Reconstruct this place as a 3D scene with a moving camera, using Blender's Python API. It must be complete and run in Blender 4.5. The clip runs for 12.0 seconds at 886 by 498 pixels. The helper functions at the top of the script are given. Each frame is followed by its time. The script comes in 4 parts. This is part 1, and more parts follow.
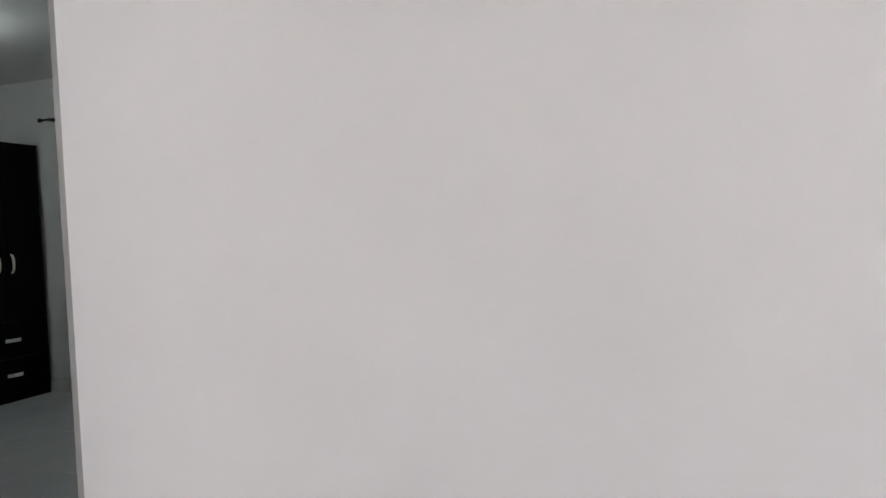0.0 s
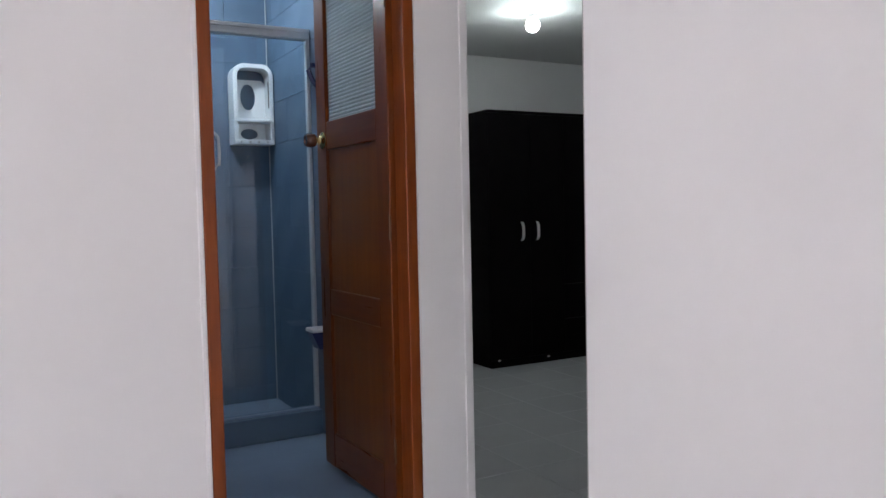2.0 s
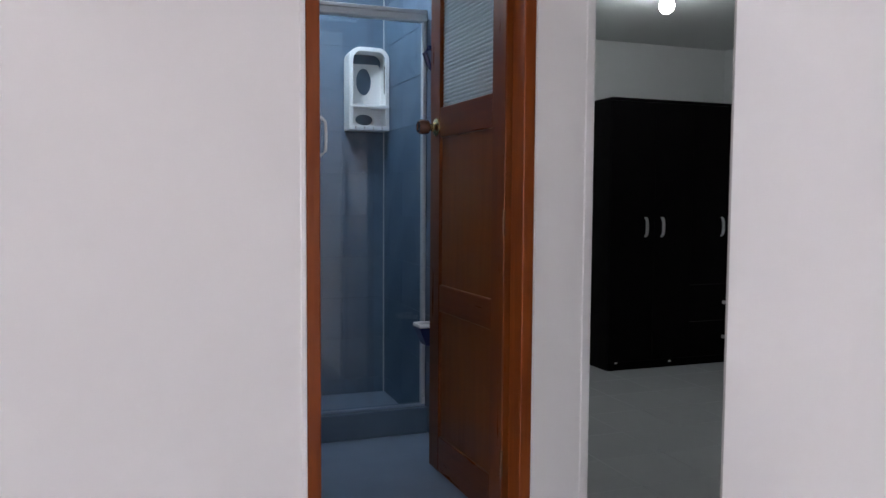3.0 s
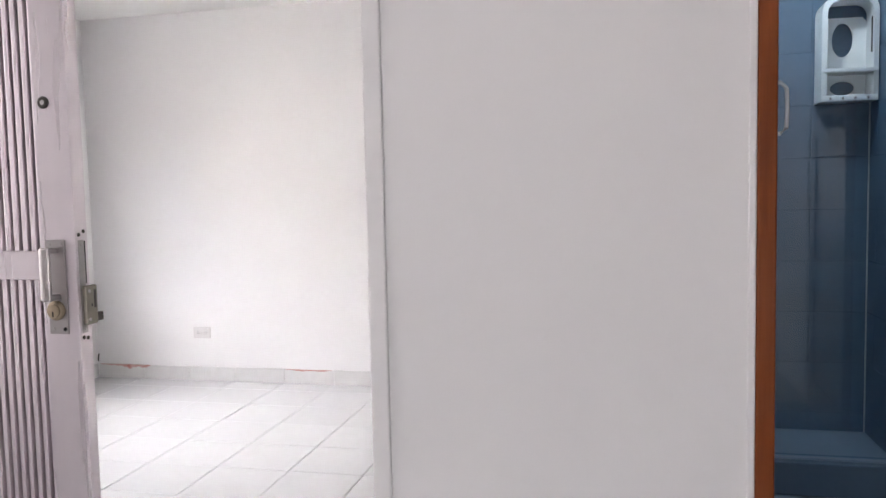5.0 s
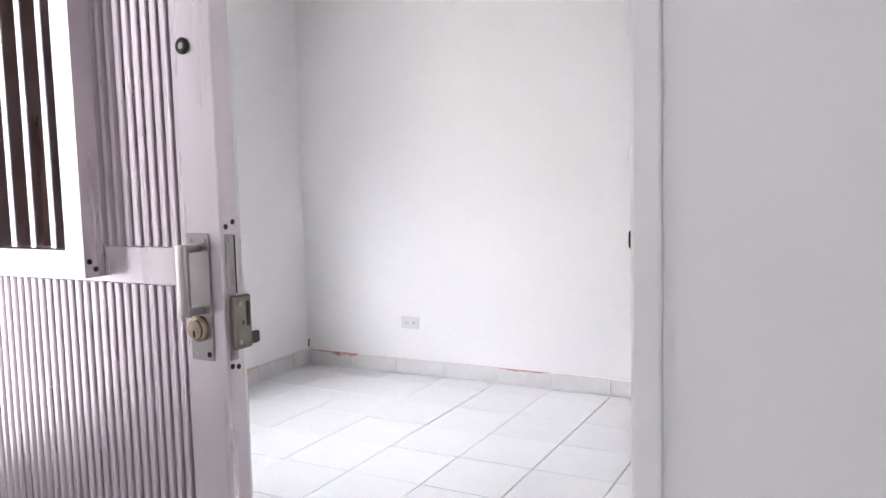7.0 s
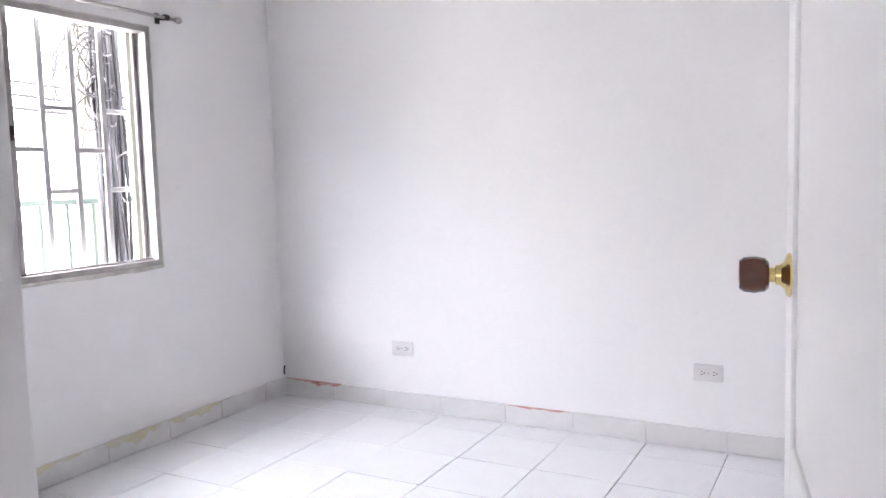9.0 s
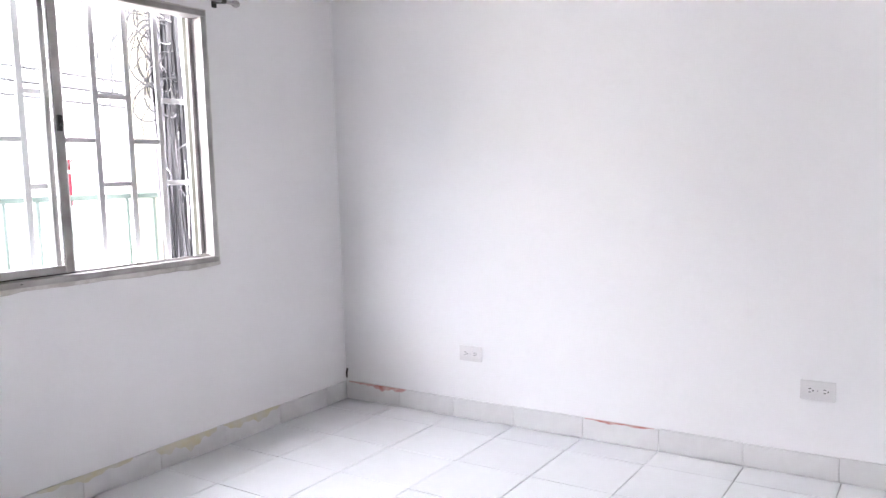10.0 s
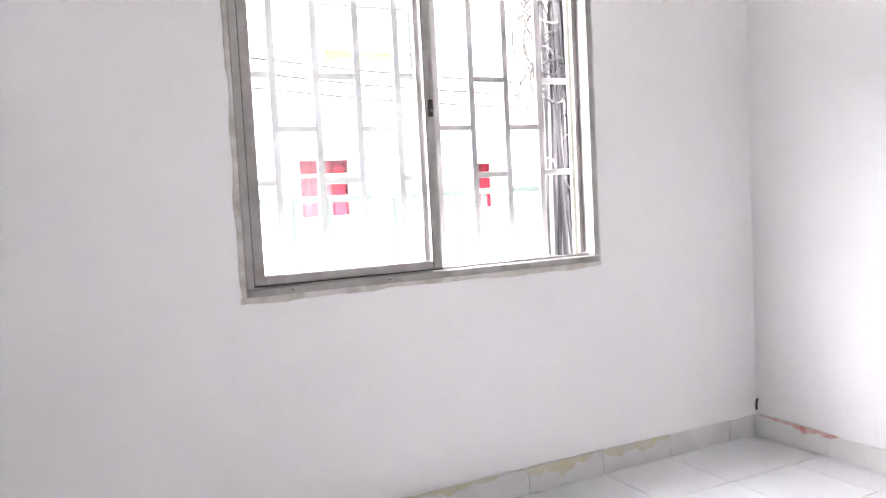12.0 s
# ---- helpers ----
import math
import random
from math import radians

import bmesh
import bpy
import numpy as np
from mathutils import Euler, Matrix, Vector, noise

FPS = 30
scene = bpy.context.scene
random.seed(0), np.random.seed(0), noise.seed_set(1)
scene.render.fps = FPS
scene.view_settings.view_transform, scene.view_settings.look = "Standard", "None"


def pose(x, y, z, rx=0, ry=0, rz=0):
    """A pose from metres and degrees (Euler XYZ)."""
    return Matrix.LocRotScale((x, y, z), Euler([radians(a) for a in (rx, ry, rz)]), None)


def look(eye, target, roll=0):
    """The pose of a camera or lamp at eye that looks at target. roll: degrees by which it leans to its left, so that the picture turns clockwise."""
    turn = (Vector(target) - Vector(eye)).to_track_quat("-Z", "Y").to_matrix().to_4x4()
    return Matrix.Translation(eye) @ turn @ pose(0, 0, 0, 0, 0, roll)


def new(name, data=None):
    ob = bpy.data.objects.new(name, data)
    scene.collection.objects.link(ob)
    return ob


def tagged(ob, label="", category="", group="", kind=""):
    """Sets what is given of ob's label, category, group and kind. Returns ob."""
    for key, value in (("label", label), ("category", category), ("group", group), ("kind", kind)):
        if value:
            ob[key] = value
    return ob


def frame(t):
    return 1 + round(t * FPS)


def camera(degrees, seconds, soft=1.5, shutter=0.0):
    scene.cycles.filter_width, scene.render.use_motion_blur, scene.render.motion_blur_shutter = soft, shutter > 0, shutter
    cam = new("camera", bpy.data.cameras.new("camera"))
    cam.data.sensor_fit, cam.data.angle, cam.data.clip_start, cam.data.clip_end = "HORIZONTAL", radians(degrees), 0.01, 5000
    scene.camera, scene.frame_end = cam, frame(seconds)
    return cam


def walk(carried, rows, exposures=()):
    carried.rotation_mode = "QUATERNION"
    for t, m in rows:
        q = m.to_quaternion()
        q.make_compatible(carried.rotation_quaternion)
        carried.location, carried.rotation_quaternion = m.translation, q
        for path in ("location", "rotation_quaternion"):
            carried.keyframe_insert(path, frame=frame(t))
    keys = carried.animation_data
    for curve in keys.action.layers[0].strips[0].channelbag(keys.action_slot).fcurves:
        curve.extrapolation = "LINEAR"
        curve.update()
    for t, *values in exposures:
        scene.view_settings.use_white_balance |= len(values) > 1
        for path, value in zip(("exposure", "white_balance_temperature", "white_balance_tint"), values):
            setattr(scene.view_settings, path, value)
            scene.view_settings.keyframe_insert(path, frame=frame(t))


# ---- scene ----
cam = camera(59.6, 12.0)
PATH = [
    (0, (3.02, -5.33, 1.117), (4.921, -4.711, 1.069), -2.9),
    (0.5, (3.087, -5.326, 1.158), (4.895, -4.474, 1.097), -1.3),
    (1, (3.16, -5.293, 1.169), (4.791, -4.138, 1.094), -1.0),
    (1.5, (3.277, -5.328, 1.181), (4.596, -3.827, 1.097), -1.4),
    (2, (3.356, -5.339, 1.206), (4.319, -3.59, 1.105), -1.2),
    (2.5, (3.395, -5.278, 1.221), (4.225, -3.462, 1.097), -0.3),
    (4.5, (3.576, -4.8, 1.223), (3.448, -2.808, 1.101), -0.3),
    (5, (3.548, -4.715, 1.234), (3.115, -2.768, 1.091), -1.2),
    (5.5, (3.465, -4.574, 1.23), (2.922, -2.655, 1.079), -1.0),
    (6, (3.373, -4.464, 1.225), (2.794, -2.557, 1.064), -1.2),
    (6.5, (3.313, -4.33, 1.224), (2.554, -2.488, 1.048), -0.9),
    (7, (3.287, -4.155, 1.228), (2.347, -2.399, 1.047), -1.5),
    (7.5, (3.237, -4.015, 1.221), (2.265, -2.278, 1.025), -1.2),
    (7.7, (3.193, -3.953, 1.224), (2.216, -2.22, 1.025), -1.4),
    (9.3, (2.91, -3.349, 1.222), (1.968, -1.595, 1.041), -1.7),
    (9.5, (2.898, -3.295, 1.216), (1.882, -1.582, 1.032), -1.8),
    (10, (2.803, -3.185, 1.204), (1.695, -1.531, 1.016), -1.8),
    (10.5, (2.666, -3.039, 1.211), (1.532, -1.402, 1.025), -1.6),
    (11, (2.543, -2.955, 1.202), (1.199, -1.485, 1.014), -1.8),
    (11.5, (2.473, -2.793, 1.164), (0.792, -1.721, 1.012), -2.5),
    (12, (2.453, -2.733, 1.14), (0.664, -1.851, 1.002), -3.0),
]
walk(cam, [(t, look(e, a, r)) for t, e, a, r in PATH], exposures=[(0, 2.74, 6750, 10), (1.4, 2.82, 6600, 12), (2.7, 2.8, 6500, 15), (4.5, 2.7, 6700, 12), (6.0, 2.7, 6550, 12), (7.7, 2.72, 6300, 12), (9.3, 2.72, 6250, 13), (10.5, 2.78, 6280, 12), (12, 3.1, 6500, 12)])

# ---- light ----
HALL_S = -9.6      # assumed far end of the hall, set well back for even light
world = bpy.data.worlds.new("sky")
scene.world = world
world.use_nodes = True
sky = world.node_tree.nodes.new("ShaderNodeTexSky")
sky.sky_type, sky.sun_disc = "NISHITA", False
sky.sun_elevation, sky.sun_rotation, sky.dust_density = radians(57), radians(108), 6.0
bg = world.node_tree.nodes["Background"]
bg.inputs["Strength"].default_value = 0.15
world.node_tree.links.new(sky.outputs[0], bg.inputs[0])


def lamp(name, kind, m, energy, colour=(1, 1, 1), **more):
    data = bpy.data.lights.new(name, kind)
    data.energy, data.color = energy, colour
    ob = new(name, data)
    ob.matrix_world = m
    return ob


sun = lamp("sun", "SUN", look((6, -2, 10), (0, 0, 0)), 5.0, (1.0, 0.97, 0.94))
sun.data.angle = radians(2)
# area lamp added for the bright hazy sky over the street, above the houses
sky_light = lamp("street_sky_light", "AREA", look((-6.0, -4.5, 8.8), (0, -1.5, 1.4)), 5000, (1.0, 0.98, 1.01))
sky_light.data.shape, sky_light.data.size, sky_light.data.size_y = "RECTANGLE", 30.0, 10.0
# second unseen panel, added as sky light to brighten the facade opposite
facade_fill = lamp("facade_sky_fill", "AREA", look((3.0, -1.5, 10.0), (-10, -1.5, 2.0)), 4800, (1.0, 0.98, 1.01))
facade_fill.data.shape, facade_fill.data.size, facade_fill.data.size_y = "RECTANGLE", 30.0, 9.0
entry_light = lamp("entrance_daylight", "AREA", look((0.95, -3.75, 1.35), (4, -3.9, 0.9)), 2.7, (1.0, 0.96, 0.98))
entry_light.data.shape, entry_light.data.size, entry_light.data.size_y = "RECTANGLE", 0.85, 1.9
# added fill light at an assumed, unseen window in the hall's south end
south_fill = lamp("hall_south_fill", "AREA", look((2.2, HALL_S + 0.05, 1.5), (3.0, -3, 1.2)), 4.0, (1.0, 0.97, 0.97))
south_fill.data.shape, south_fill.data.size, south_fill.data.size_y = "RECTANGLE", 1.3, 1.2
bedroom_bulb = lamp("bedroom_bulb_light", "POINT", pose(6.28, -1.27, 2.33), 0.75, (0.82, 1.0, 1.0))
bedroom_bulb.data.shadow_soft_size = 0.04
bath_bulb = lamp("bathroom_bulb_light", "POINT", pose(4.02, -1.74, 2.36), 2.6, (0.80, 0.92, 1.0))
bath_bulb.data.shadow_soft_size = 0.035

# ---- materials ----


def material(name, colour, rough=0.5, metal=0.0, grain=0.0, scale=8.0, stain=0.0, stain_scale=1.3, bump=0.0, bump_scale=60.0,
             second=None, per_piece=0.0, clear=0.0, gloss=0.5, stretch=(1, 1, 1)):
    """A surface with two scales of variation, fine relief, and a shift from piece to piece."""
    m = bpy.data.materials.new(name)
    m.use_nodes = True
    t = m.node_tree
    b = t.nodes["Principled BSDF"]
    b.inputs["Roughness"].default_value = rough
    b.inputs["Metallic"].default_value = metal
    b.inputs["Coat Weight"].default_value = clear
    b.inputs["Specular IOR Level"].default_value = gloss
    place = t.nodes.new("ShaderNodeTexCoord")
    fit_to = t.nodes.new("ShaderNodeMapping")
    fit_to.inputs["Scale"].default_value = stretch
    t.links.new(place.outputs["Object"], fit_to.inputs[0])

    def noise_at(s, detail=4.0):
        n = t.nodes.new("ShaderNodeTexNoise")
        n.inputs["Scale"].default_value, n.inputs["Detail"].default_value = s, detail
        t.links.new(fit_to.outputs[0], n.inputs["Vector"])
        return n

    def mix(factor, a, bb):
        n = t.nodes.new("ShaderNodeMix")
        n.data_type = "RGBA"
        for sock, v in ((n.inputs[0], factor), (n.inputs[6], a), (n.inputs[7], bb)):
            if hasattr(v, "is_linked"):
                t.links.new(v, sock)
            else:
                sock.default_value = (*v, 1) if isinstance(v, tuple) else v
        return n.outputs[2]

    def ramp(src, lo, hi, top):
        n = t.nodes.new("ShaderNodeMapRange")
        n.inputs[1].default_value, n.inputs[2].default_value, n.inputs[4].default_value = lo, hi, top
        t.links.new(src, n.inputs[0])
        return n.outputs[0]

    out = mix(0.0, colour, colour)
    other = second or tuple(c * 0.6 for c in colour)
    if grain:
        out = mix(ramp(noise_at(scale, 6).outputs[0], 0.3, 0.7, grain), out, other)
    if stain:
        out = mix(ramp(noise_at(stain_scale, 3).outputs[0], 0.45, 0.75, stain), out, other)
    if per_piece:
        info = t.nodes.new("ShaderNodeObjectInfo")
        out = mix(ramp(info.outputs["Random"], 0, 1, per_piece), out, other)
    t.links.new(out, b.inputs["Base Color"])
    if rough > 0.1:
        t.links.new(ramp(noise_at(scale * 0.7).outputs[0], 0.2, 0.8, 1.0), b.inputs["Roughness"])
        r = b.inputs["Roughness"].links[0].from_node
        r.inputs[3].default_value, r.inputs[4].default_value = rough * 0.85, min(1, rough * 1.15)
    if bump:
        n = t.nodes.new("ShaderNodeBump")
        n.inputs["Strength"].default_value, n.inputs["Distance"].default_value = bump, 0.002
        t.links.new(noise_at(bump_scale, 5).outputs[0], n.inputs["Height"])
        t.links.new(n.outputs[0], b.inputs["Normal"])
    return m


def glowing(name, colour, strength):
    m = bpy.data.materials.new(name)
    m.use_nodes = True
    b = m.node_tree.nodes["Principled BSDF"]
    b.inputs["Base Color"].default_value = (*colour, 1)
    b.inputs["Emission Color"].default_value = (*colour, 1)
    b.inputs["Emission Strength"].default_value = strength
    return m


def glass(name, colour, rough=0.0, clear=1.0):
    m = bpy.data.materials.new(name)
    m.use_nodes = True
    b = m.node_tree.nodes["Principled BSDF"]
    b.inputs["Base Color"].default_value = (*colour, 1)
    b.inputs["Roughness"].default_value = rough
    b.inputs["Transmission Weight"].default_value = clear
    b.inputs["IOR"].default_value = 1.45
    return m


def sheet_glass(name, colour):
    """Thin clear sheet: light goes straight through, a little is mirrored."""
    m = bpy.data.materials.new(name)
    m.use_nodes = True
    t = m.node_tree
    t.nodes.remove(t.nodes["Principled BSDF"])
    mix, thru, shine = (t.nodes.new("ShaderNode" + n) for n in ("MixShader", "BsdfTransparent", "BsdfGlossy"))
    thru.inputs[0].default_value, shine.inputs["Roughness"].default_value, mix.inputs[0].default_value = (*colour, 1), 0.02, 0.05
    t.links.new(thru.outputs[0], mix.inputs[1])
    t.links.new(shine.outputs[0], mix.inputs[2])
    t.links.new(mix.outputs[0], t.nodes["Material Output"].inputs[0])
    return m


WALL = material("white_wall_paint", (0.86, 0.85, 0.855), 0.55, grain=0.05, scale=3, stain=0.05, second=(0.70, 0.69, 0.69), bump=0.15, bump_scale=45)
CEILING = material("ceiling_paint", (0.84, 0.84, 0.83), 0.8, grain=0.08, scale=5, second=(0.68, 0.68, 0.68), bump=0.3, bump_scale=30)
TRIM = material("white_gloss_paint", (0.85, 0.84, 0.845), 0.45, grain=0.06, scale=6, second=(0.76, 0.75, 0.74), bump=0.15, bump_scale=25)
# trim greyed so that the deep-set door stop reads as shaded
SHADED_TRIM = material("shaded_trim_paint", (0.44, 0.43, 0.42), 0.5, grain=0.1, scale=6, second=(0.36, 0.35, 0.34), bump=0.15, bump_scale=25)
TILE = material("white_floor_tile", (0.72, 0.72, 0.73), 0.22, grain=0.12, scale=9, stain=0.18, stain_scale=2.5, second=(0.58, 0.58, 0.60), bump=0.1, bump_scale=18, per_piece=0.18)
GROUT = material("patchy_grout", (0.13, 0.12, 0.12), 0.9, grain=1.0, scale=2.4, stain=0.9, stain_scale=1.1, second=(0.58, 0.57, 0.57))
SKIRT = material("skirting_tile", (0.76, 0.75, 0.75), 0.35, grain=0.25, scale=14, stain=0.4, stain_scale=5, second=(0.54, 0.53, 0.52), bump=0.2, per_piece=0.2)
BATH_TILE = material("blue_grey_wall_tile", (0.092, 0.150, 0.225), 0.45, grain=0.4, scale=5, stain=0.35, stain_scale=2.2, second=(0.058, 0.100, 0.155), bump=0.12, bump_scale=25, per_piece=0.15)
BATH_GROUT = material("blue_grey_grout", (0.105, 0.16, 0.235), 0.9)
BATH_FLOOR = material("blue_grey_floor_tile", (0.22, 0.29, 0.39), 0.4, grain=0.3, scale=8, second=(0.16, 0.22, 0.31), bump=0.1)
WOOD = material("varnished_reddish_wood", (0.25, 0.058, 0.009), 0.34, grain=0.7, scale=5, stain=0.3, second=(0.16, 0.030, 0.004), gloss=0.3, bump=0.2, bump_scale=20, stretch=(12, 12, 0.8))
PANEL_WOOD = material("varnished_panel_wood", (0.185, 0.056, 0.007), 0.34, grain=0.5, scale=4, stain=0.3, second=(0.12, 0.029, 0.004), gloss=0.3, bump=0.04, bump_scale=20, stretch=(9, 9, 0.7))
BLACK_WOOD = material("black_laminate", (0.004, 0.003, 0.004), 0.6, grain=0.4, scale=10, second=(0.002, 0.002, 0.002), gloss=0.06)
ALU = material("brushed_aluminium", (0.72, 0.665, 0.695), 0.29, metal=1.0, grain=0.2, scale=5, stain=0.3, second=(0.62, 0.57, 0.60), bump=0.015, bump_scale=40, stretch=(6, 6, 0.5))
CASE = material("worn_lock_case", (0.26, 0.24, 0.20), 0.42, metal=0.8, grain=0.4, scale=30, second=(0.14, 0.13, 0.11))
CYLINDER = material("tarnished_brass", (0.36, 0.29, 0.21), 0.4, metal=0.9, grain=0.4, scale=40, second=(0.24, 0.19, 0.14))
HINGE = material("dull_brass_hinge", (0.12, 0.06, 0.03), 0.5, metal=0.5)
STEEL = material("lock_steel", (0.40, 0.375, 0.375), 0.32, metal=0.95, grain=0.3, scale=30, stain=0.3, second=(0.35, 0.33, 0.31))
DARK_STEEL = material("dark_steel", (0.05, 0.045, 0.04), 0.45, metal=0.6)
BRASS = material("polished_brass", (0.80, 0.62, 0.28), 0.2, metal=1.0, grain=0.2, scale=20, second=(0.6, 0.44, 0.2))
KNOB_WOOD = material("dark_knob_wood", (0.10, 0.032, 0.018), 0.25, grain=0.5, scale=20, second=(0.05, 0.016, 0.01), stretch=(1, 1, 4), clear=0.4)
CHROME = material("satin_chrome", (0.75, 0.75, 0.75), 0.25, metal=1.0)
PLASTIC = material("white_plastic", (0.80, 0.80, 0.80), 0.35, grain=0.05, scale=10)
BLUE_PLASTIC = material("dark_blue_plastic", (0.012, 0.022, 0.10), 0.35)
HOLE = material("black_slot", (0.01, 0.01, 0.01), 0.7)
WIN_ALU = material("worn_window_aluminium", (0.42, 0.40, 0.39), 0.4, metal=0.35, grain=0.35, scale=18, stain=0.6, stain_scale=7, second=(0.20, 0.185, 0.165), bump=0.1)
SHOWER_ALU = material("pale_shower_aluminium", (0.55, 0.58, 0.60), 0.4, metal=0.3, grain=0.2, scale=15, second=(0.42, 0.45, 0.48))
GRILLE = material("grey_grille_paint", (0.42, 0.415, 0.415), 0.55, grain=0.3, scale=25, second=(0.31, 0.305, 0.30))
BRICK_BROWN = material("dark_brown_board", (0.17, 0.105, 0.08), 0.7, grain=0.4, scale=9)
PANE = sheet_glass("window_glass", (0.98, 0.99, 0.99))
SHOWER_GLASS = sheet_glass("shower_glass", (0.93, 0.97, 0.99))
RIBBED = glass("ribbed_glass", (0.78, 0.93, 0.97), 0.12, 0.45)
# olive outside paint, darkened to carry the shade of the window reveal
SHADED_OLIVE = material("shaded_olive_paint", (0.045, 0.044, 0.026), 0.8, grain=0.5, scale=12, stain=0.5, second=(0.025, 0.024, 0.017))
FACADE = material("white_facade_paint", (0.82, 0.81, 0.79), 0.8, grain=0.1, scale=2, second=(0.7, 0.69, 0.67))
YELLOW = material("yellow_facade_paint", (0.28, 0.15, 0.02), 0.8, grain=0.2, scale=3)
CURTAIN_RED = material("red_curtain", (0.30, 0.012, 0.035), 0.8, grain=0.2, scale=20)
CURTAIN_PINK = material("pale_pink_curtain", (0.17, 0.042, 0.055), 0.8, grain=0.2, scale=20)
RAIL_PAINT = material("pale_green_rail_paint", (0.070, 0.098, 0.080), 0.5, grain=0.2, scale=20)
CABLE = material("grey_cable", (0.016, 0.015, 0.017), 0.6, grain=0.3, scale=10, per_piece=0.5)
PALE_CABLE = material("pale_cable", (0.16, 0.15, 0.16), 0.6, grain=0.3, scale=10)
RED_SMEAR = material("red_primer_smear", (0.50, 0.16, 0.14), 0.7, grain=0.8, scale=40, stain=0.6, stain_scale=25, second=(0.66, 0.52, 0.50))
YELLOW_SMEAR = material("yellow_glue_smear", (0.62, 0.56, 0.36), 0.7, grain=0.8, scale=18, stain=0.6, stain_scale=9, second=(0.62, 0.61, 0.58))
POLE = material("cream_concrete", (0.21, 0.19, 0.14), 0.85, grain=0.4, scale=12, stain=0.4, stain_scale=3, second=(0.13, 0.12, 0.09))
ASPHALT = material("street_ground", (0.35, 0.34, 0.33), 0.9, grain=0.3, scale=3)
LEAF_GREEN = material("green_leaf", (0.05, 0.11, 0.05), 0.5, per_piece=0.3)
OUTLET = material("aged_white_plastic", (0.74, 0.72, 0.72), 0.4, grain=0.1, scale=20)
LEAF_WOOD = material("dark_varnished_wood", (0.150, 0.035, 0.004), 0.3, grain=0.5, scale=5, stain=0.35, second=(0.085, 0.018, 0.003), gloss=0.3, bump=0.03, bump_scale=20, stretch=(12, 12, 0.8))
RAIL_WOOD = material("cross_grained_varnished_wood", (0.150, 0.035, 0.004), 0.3, grain=0.5, scale=5, stain=0.35, second=(0.085, 0.018, 0.003), gloss=0.3, bump=0.03, bump_scale=20, stretch=(0.8, 12, 12))
BULB = glowing("lit_bulb", (0.95, 1.0, 1.0), 3.0)

# ---- mesh helpers ----


def box(bm, x0, x1, y0, y1, z0, z1, bevel=0.0, segments=1):
    """Add a box, its edges rounded by bevel."""
    made = bmesh.ops.create_cube(bm, size=1)["verts"]
    for v in made:
        v.co = Vector(((x0 + x1) / 2 + v.co.x * (x1 - x0), (y0 + y1) / 2 + v.co.y * (y1 - y0), (z0 + z1) / 2 + v.co.z * (z1 - z0)))
    if bevel:
        edges = list({e for v in made for e in v.link_edges})
        bmesh.ops.bevel(bm, geom=edges, offset=bevel, segments=segments, affect="EDGES", profile=0.5)
    return bm


def boxes(*rows, bevel=0.0, segments=1):
    bm = bmesh.new()
    for r in rows:
        box(bm, *r, bevel=bevel, segments=segments)
    return bm


def lathe(bm, profile, m=None, steps=24):
    """Turn a profile of (radius, height) round z, then move it by m."""
    rings = []
    for r, h in profile:
        rings.append([bm.verts.new((m or Matrix()) @ Vector((r * math.cos(2 * math.pi * i / steps), r * math.sin(2 * math.pi * i / steps), h))) for i in range(steps)])
    for a, b in zip(rings, rings[1:]):
        for i in range(steps):
            bm.faces.new((a[i], a[(i + 1) % steps], b[(i + 1) % steps], b[i]))
    for ring, flip in ((rings[0], True), (rings[-1], False)):
        bm.faces.new(ring[::-1] if flip else ring)
    return bm


def tube(bm, points, r, steps=8):
    """Sweep a round bar along points."""
    pts = [Vector(p) for p in points]
    rings = []
    for i, p in enumerate(pts):
        d = (pts[min(i + 1, len(pts) - 1)] - pts[max(i - 1, 0)]).normalized()
        side = d.cross(Vector((0, 0, 1)) if abs(d.z) < 0.9 else Vector((1, 0, 0))).normalized()
        up = side.cross(d)
        rings.append([bm.verts.new(p + r * (math.cos(2 * math.pi * k / steps) * side + math.sin(2 * math.pi * k / steps) * up)) for k in range(steps)])
    for a, b in zip(rings, rings[1:]):
        for k in range(steps):
            bm.faces.new((a[k], a[(k + 1) % steps], b[(k + 1) % steps], b[k]))
    bm.faces.new(rings[0][::-1])
    bm.faces.new(rings[-1])
    return bm


def prism(bm, outline, m, depth):
    """A flat outline (u, v) pushed depth along its normal; m lays u, v, w into the world."""
    a = [bm.verts.new(m @ Vector((u, v, 0))) for u, v in outline]
    b = [bm.verts.new(m @ Vector((u, v, depth))) for u, v in outline]
    bm.faces.new(a[::-1])
    bm.faces.new(b)
    for i in range(len(a)):
        j = (i + 1) % len(a)
        bm.faces.new((a[i], a[j], b[j], b[i]))
    return bm


def mesh(name, bm, mat, smooth=False):
    bmesh.ops.recalc_face_normals(bm, faces=bm.faces)
    me = bpy.data.meshes.new(name)
    bm.to_mesh(me)
    bm.free()
    me.materials.append(mat)
    if smooth:
        me.polygons.foreach_set("use_smooth", [True] * len(me.polygons))
        me.set_sharp_from_angle(angle=radians(35))
    return me


def part(name, bm, mat, parent=None, label="", smooth=False):
    """Links a bmesh as one mesh object, under its thing where one is given."""
    ob = new(name, mesh(name, bm, mat, smooth))
    if parent:
        ob.parent = parent
    if label:
        ob["label"] = label
    return ob


def thing(name, label, category, m=None, group=""):
    ob = new(name)
    ob.empty_display_size = 0.05
    if m:
        ob.matrix_world = m
    return tagged(ob, label, category, group)


def structure(name, bm, mat, label="", category=""):
    return tagged(part(name, bm, mat), label, category, kind="structure")


